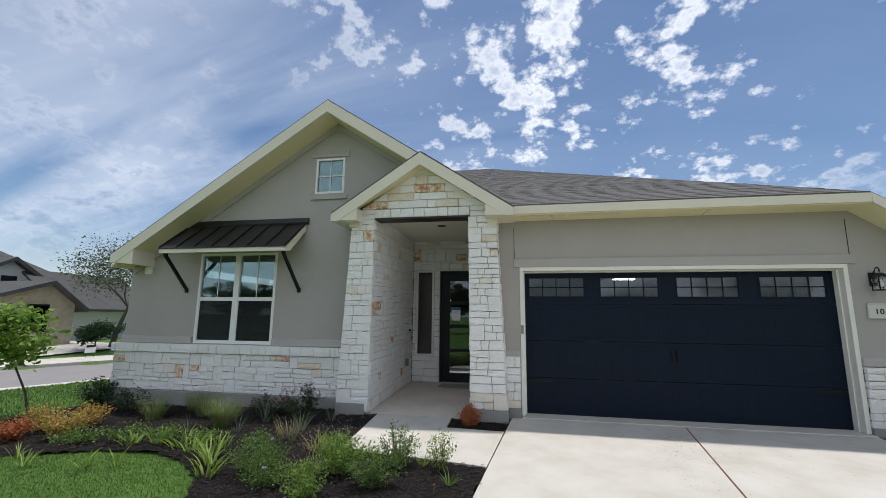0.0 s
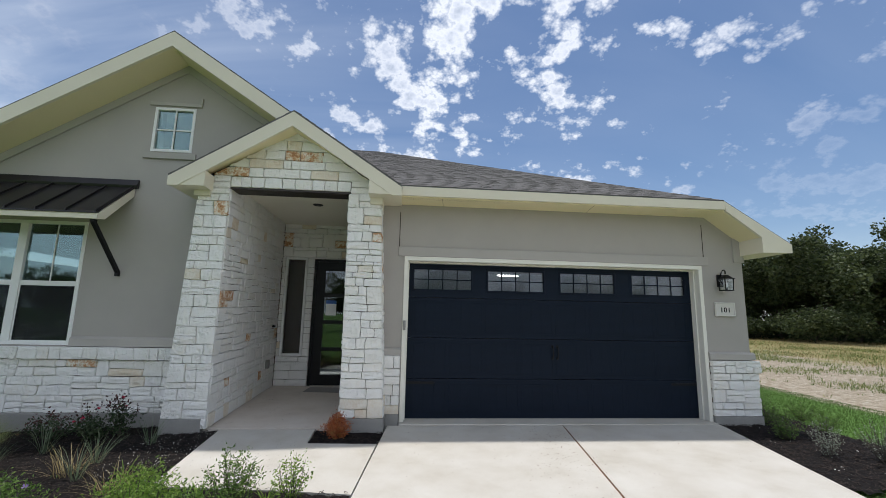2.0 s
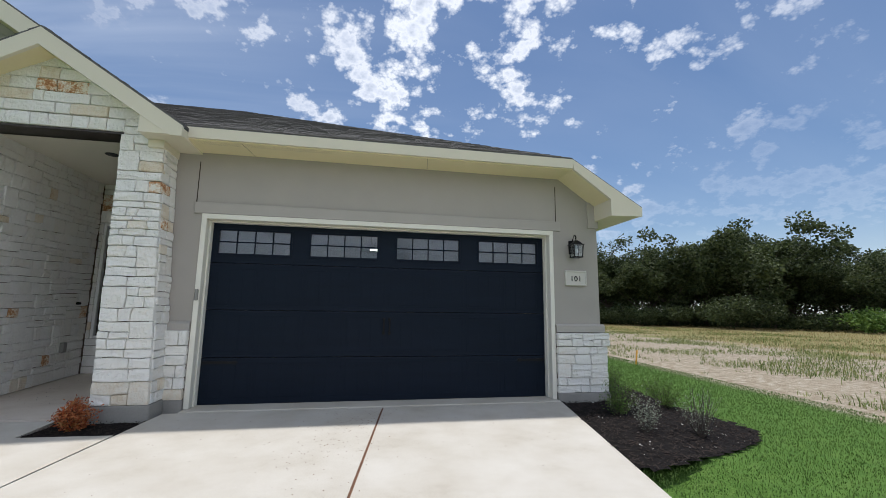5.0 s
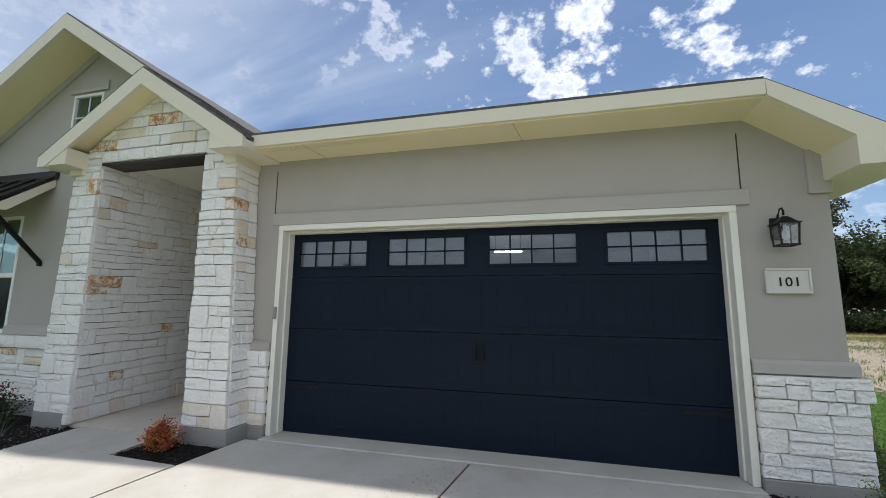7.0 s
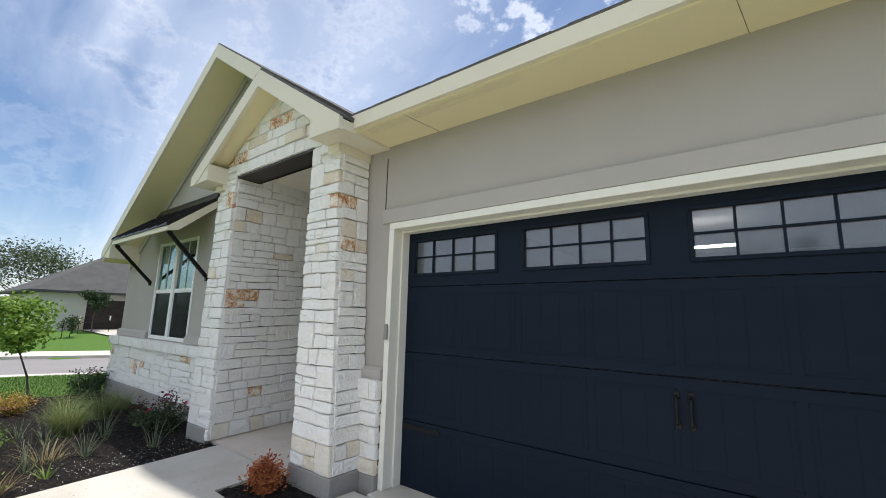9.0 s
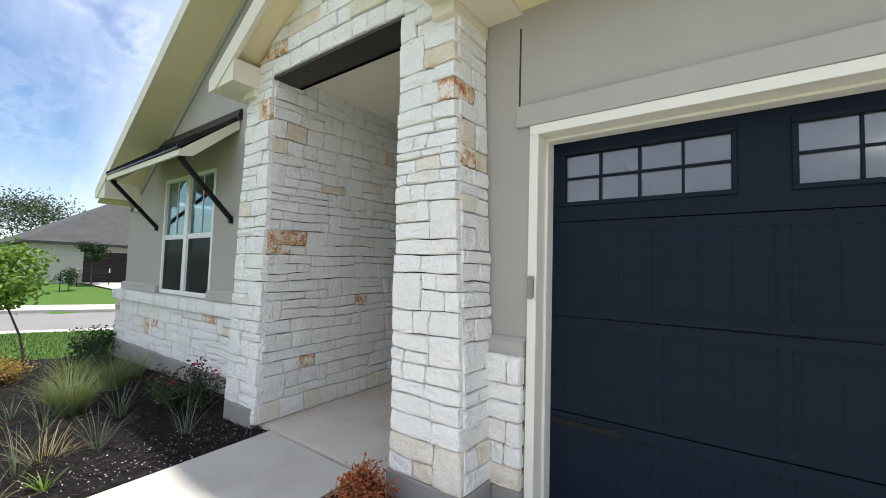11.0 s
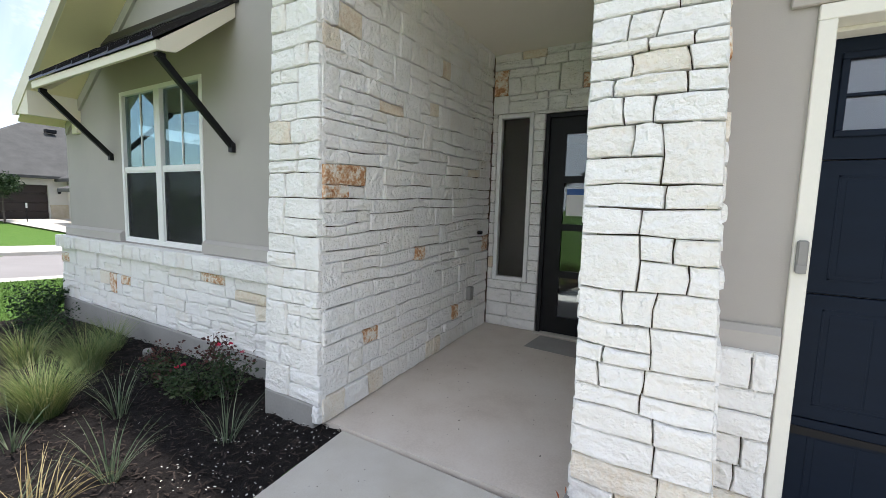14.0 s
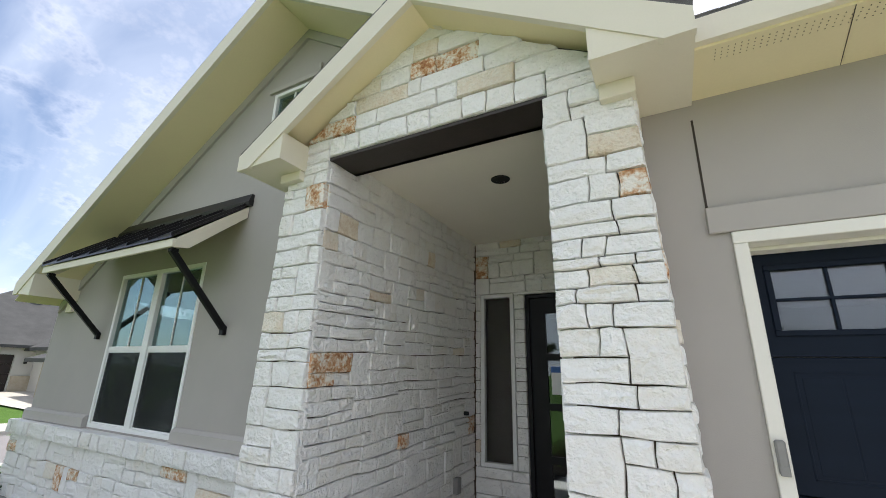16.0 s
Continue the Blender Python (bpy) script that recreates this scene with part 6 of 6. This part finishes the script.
# ---- houses across the street ----
def neighbour_house():
    """Low house with brown garage doors facing the street."""
    z = 0.08
    h = thing("house_across", (-37, 8, z), "low pale house with grey hip roof and brown garage doors", "house")
    X = -35.0
    holes = [(5.15, 7.68), (8.68, 11.3)]
    s = Shape()
    cuts = [2.6, 5.15, 7.68, 8.68, 11.3, 22.0]
    for a, b in zip(cuts, cuts[1:]):
        z0 = z + 2.16 if (a, b) in holes else z - 0.6
        s.box((X - 0.3, a, z0), (X, b, z + 2.75))
    s.box((X - 12, 2.6, z - 0.6), (X - 0.3, 2.9, z + 2.75)).box((X - 12, 21.7, z - 0.6), (X - 0.3, 22.0, z + 2.75)).box((X - 12.3, 2.6, z - 0.6), (X - 12, 22, z + 2.75))
    part("wall", s, PALE_WALL, h)
    for a, b in holes:
        d = Shape()
        for k in range(4):
            d.box((X - 0.2, a, z + 0.54 * k + 0.005), (X - 0.15, b, z + 0.54 * (k + 1) - 0.005), 0.01)
        part("garage_door", d, FAR_BROWN, h, "dark brown garage door")
    for a, b in ((7.68, 8.68), (4.3, 5.15)):
        w = part("stone_pier", B((X, a + 0.05, z - 0.5), (X + 0.12, b - 0.05, z + 0.95), 0.02), TAN_STONE, h, "tan stone wainscot")
    part("lantern", B((X, 8.12, z + 1.65), (X + 0.14, 8.27, z + 2.0), 0.02), BLACK, h, "black wall lantern")
    e = [(X + 0.6, 2.0), (X + 0.6, 22.6), (X - 12.9, 22.6), (X - 12.9, 2.0)]
    zt = z + 2.72
    ridge = [(X - 6, 8.8, z + 6.9), (X - 6, 16.5, z + 6.9)]
    v = [(x, y, zt) for x, y in e] + ridge
    part("roof", Shape().add(v + [(x, y, zt - 0.16) for x, y in e], [(0, 1, 5, 4), (1, 2, 5), (2, 3, 4, 5), (3, 0, 4), (0, 6, 7, 1), (1, 7, 8, 2), (2, 8, 9, 3), (3, 9, 6, 0), (6, 9, 8, 7)]), FAR_ROOF, h)
    g = [(X + 0.7, 8.3, zt - 0.15), (X + 0.7, 15.3, zt - 0.15), (X + 0.7, 11.8, zt + 1.9)]
    part("roof_gable", Shape().prism(g, (-6.0, 0, 0)), FAR_ROOF, h)
    part("gable_wall", Shape().prism([(X + 0.2, 8.6, zt - 0.3), (X + 0.2, 15.0, zt - 0.3), (X + 0.2, 11.8, zt + 1.6)], (0.51, 0, 0)), PALE_WALL, h)
    part("vent", B((X - 4.3, 8.9, z + 5.85), (X - 3.9, 9.5, z + 6.1), 0.03), BLACK, h, "black roof vent")
    n, v = 14, []
    for i in range(n + 1):
        f = i / n
        x = lerp(X, -22.5, f)
        for y in (lerp(4.9, 6.6, f), lerp(8.2, 10.4, f), lerp(11.6, 14.5, f)):
            v.append((x, y, max(ground_z(x, y), ground_z(x - 0.6, y)) + 0.05))
    faces = [(3 * i + k, 3 * i + k + 1, 3 * i + k + 4, 3 * i + k + 3) for i in range(n) for k in range(2)]
    fixed("driveway_across", Shape().add(v, faces), CONCRETE, "pale concrete driveway across the street", "driveway")


neighbour_house()


def stone_house():
    z = -0.32
    h = thing("stone_house", (-27, 11, z), "tan stone house with dark gables and pale wing", "house")
    X = -25.7
    part("wall", Shape().prism([(X, 7.6, z - 0.3), (X, 12.45, z - 0.3), (X, 12.45, z + 2.45), (X, 11.0, z + 3.5), (X, 7.6, z + 2.4)], (-5, 0, 0)), TAN_STONE, h)
    part("roof", Shape().prism([(X + 0.35, 13.0, z + 2.2), (X + 0.35, 11.0, z + 3.72), (X + 0.35, 7.0, z + 2.35), (X + 0.35, 7.0, z + 2.15), (X + 0.35, 11.0, z + 3.5), (X + 0.35, 13.0, z + 2.02)], (-6, 0, 0)), FAR_ROOF, h)
    w = part("window", B((X, 10.0, z + 0.9), (X + 0.05, 11.1, z + 2.4), 0.01), BLACK, h, "dark window")
    part("pane", B((X + 0.05, 10.08, z + 0.98), (X + 0.055, 11.02, z + 2.32)), COATED, w)
    part("wing_wall", B((X - 6, 12.45, z - 0.3), (X - 1.5, 18.5, z + 2.3)), PALE_WALL, h, "pale stucco wing")
    part("wing_roof", Shape().prism([(X - 1.0, 12.4, z + 2.2), (X - 1.0, 19.0, z + 2.2), (X - 4.5, 19.0, z + 4.6), (X - 4.5, 12.4, z + 4.6)], (0, 0, -0.15)), FAR_ROOF, h)
    part("wing_gable", Shape().prism([(X - 6, 12.46, z + 2.0), (X - 1.2, 12.46, z + 2.1), (X - 4.5, 12.46, z + 4.4)], (0, 6, 0)), PALE_WALL, h)
    t = thing("stone_house_tall", (-33, 12, z), "taller pale house with dark gable behind", "house")
    part("wall", Shape().prism([(-30, 8.6, z), (-30, 14.2, z), (-30, 14.2, z + 3.4), (-30, 11.8, z + 5.0), (-30, 8.6, z + 3.2)], (-6, 0, 0)), PALE_WALL, t)
    part("roof", Shape().prism([(-29.6, 15.0, z + 3.1), (-29.6, 11.8, z + 5.25), (-29.6, 8.0, z + 3.0), (-29.6, 8.0, z + 2.8), (-29.6, 11.8, z + 5.0), (-29.6, 15.0, z + 2.85)], (-7, 0, 0)), FAR_ROOF, t)
    part("window", B((-30, 11.4, z + 3.3), (-29.95, 12.2, z + 4.1), 0.02), BLACK, t, "small dark attic window")


stone_house()


def yard_sign():
    x, y = -20.5, 9.4
    z = ground_z(x, y)
    s = thing("yard_sign", (x, y, z), "small white yard sign with a dark top on the lawn", "sign")
    part("board", B((x, y - 0.25, z + 0.25), (x + 0.03, y + 0.25, z + 0.5), 0.005), WHITE, s)
    part("cap", B((x - 0.01, y - 0.2, z + 0.5), (x + 0.04, y + 0.2, z + 0.62), 0.02), BLACK, s)
    for k in (-0.2, 0.2):
        part("leg", Shape().tube([(x + 0.015, y + k, z - 0.05), (x + 0.015, y + k, z + 0.27)], [0.012, 0.012], 6), BLACK, s)


yard_sign()


def stakes():
    for k, (x, y) in enumerate(((-32.6, 4.4), (-32.6, 6.0), (-33.4, 4.3), (-30.3, 3.2))):
        z = ground_z(x, y)
        s = thing("tree_stake", (x, y, z), "thin dark stake beside the young street tree", "stake", "tree stakes")
        part("post", Shape().tube([(x, y, z - 0.05), (x, y, z + 1.1)], [0.025, 0.02], 6), BLACK, s)
        if k < 2:
            part("tag", B((x - 0.02, y - 0.04, z + 0.85), (x + 0.03, y + 0.04, z + 1.15), 0.01), WHITE, s, "white tag")


stakes()


def valve_cap():
    c = thing("drain_cap", (-5.5, -0.22, -0.13), "small pale plastic cap in the mulch", "cap")
    z = bed_z(-5.5, -0.22)
    part("lid", Shape().tube([(-5.5, -0.22, z - 0.03), (-5.5, -0.22, z + 0.06), (-5.5, -0.22, z + 0.075)], [0.055, 0.055, 0.045], 12), GREY_PLASTIC, c)


valve_cap()


def floor_litter():
    """Grit and leaf crumbs lying on the paving."""
    rng = random.Random(91)
    def crumbs(name, spots, material, size, label):
        sh = Shape()
        for x, y, z in spots:
            r = size * rng.uniform(0.4, 1.3)
            a = rng.uniform(0, 6.28)
            sh.hull([(x + r * math.cos(a + k), y + r * math.sin(a + k), z) for k in (0, 1.9, 4.0)] + [(x, y, z + r * 0.6)])
        tagged(part(name, sh, material), label, "litter", kind="stuff")
    drive = []
    for _ in range(420):
        y = -0.2 - abs(rng.gauss(0, 1.2))
        x = drive_x("m", y) + rng.gauss(-0.25, 0.25) if rng.random() < 0.7 else rng.uniform(0.1, 4.4)
        drive.append((x, y, drive_z(y) + 0.001))
    crumbs("drive_grit", drive, RUSTJOINT, 0.0065, "brown grit and leaf crumbs on the driveway")
    crumbs("porch_grit", [(rng.uniform(-2.5, -1.0), y, 0.036 * (y + 0.32) + 0.001) for y in [rng.uniform(-0.2, 2.3) for _ in range(70)]], CAULK, 0.006, "dark specks on the porch floor")
    crumbs("walk_grit", [(rng.uniform(-2.25, -1.25), rng.uniform(-2.0, -0.5), -0.018 - 0.004) for _ in range(90)], CAULK, 0.005, "dark specks on the front walk")
    # dirt washed along the joint and the garage sill
    v = [(-1.9, 1.95, 0.0), (-1.15, 1.9, 0.0), (-1.05, 2.35, 0.0), (-1.85, 2.4, 0.0)]
    fixed("floor_scuff", Shape().prism([(x, y, 0.036 * (y + 0.32) + 0.0045) for x, y, z in v], (0, 0, -0.003)), FOOTING, "grey scuffed patch before the front door", "floor")


floor_litter()
stonework()
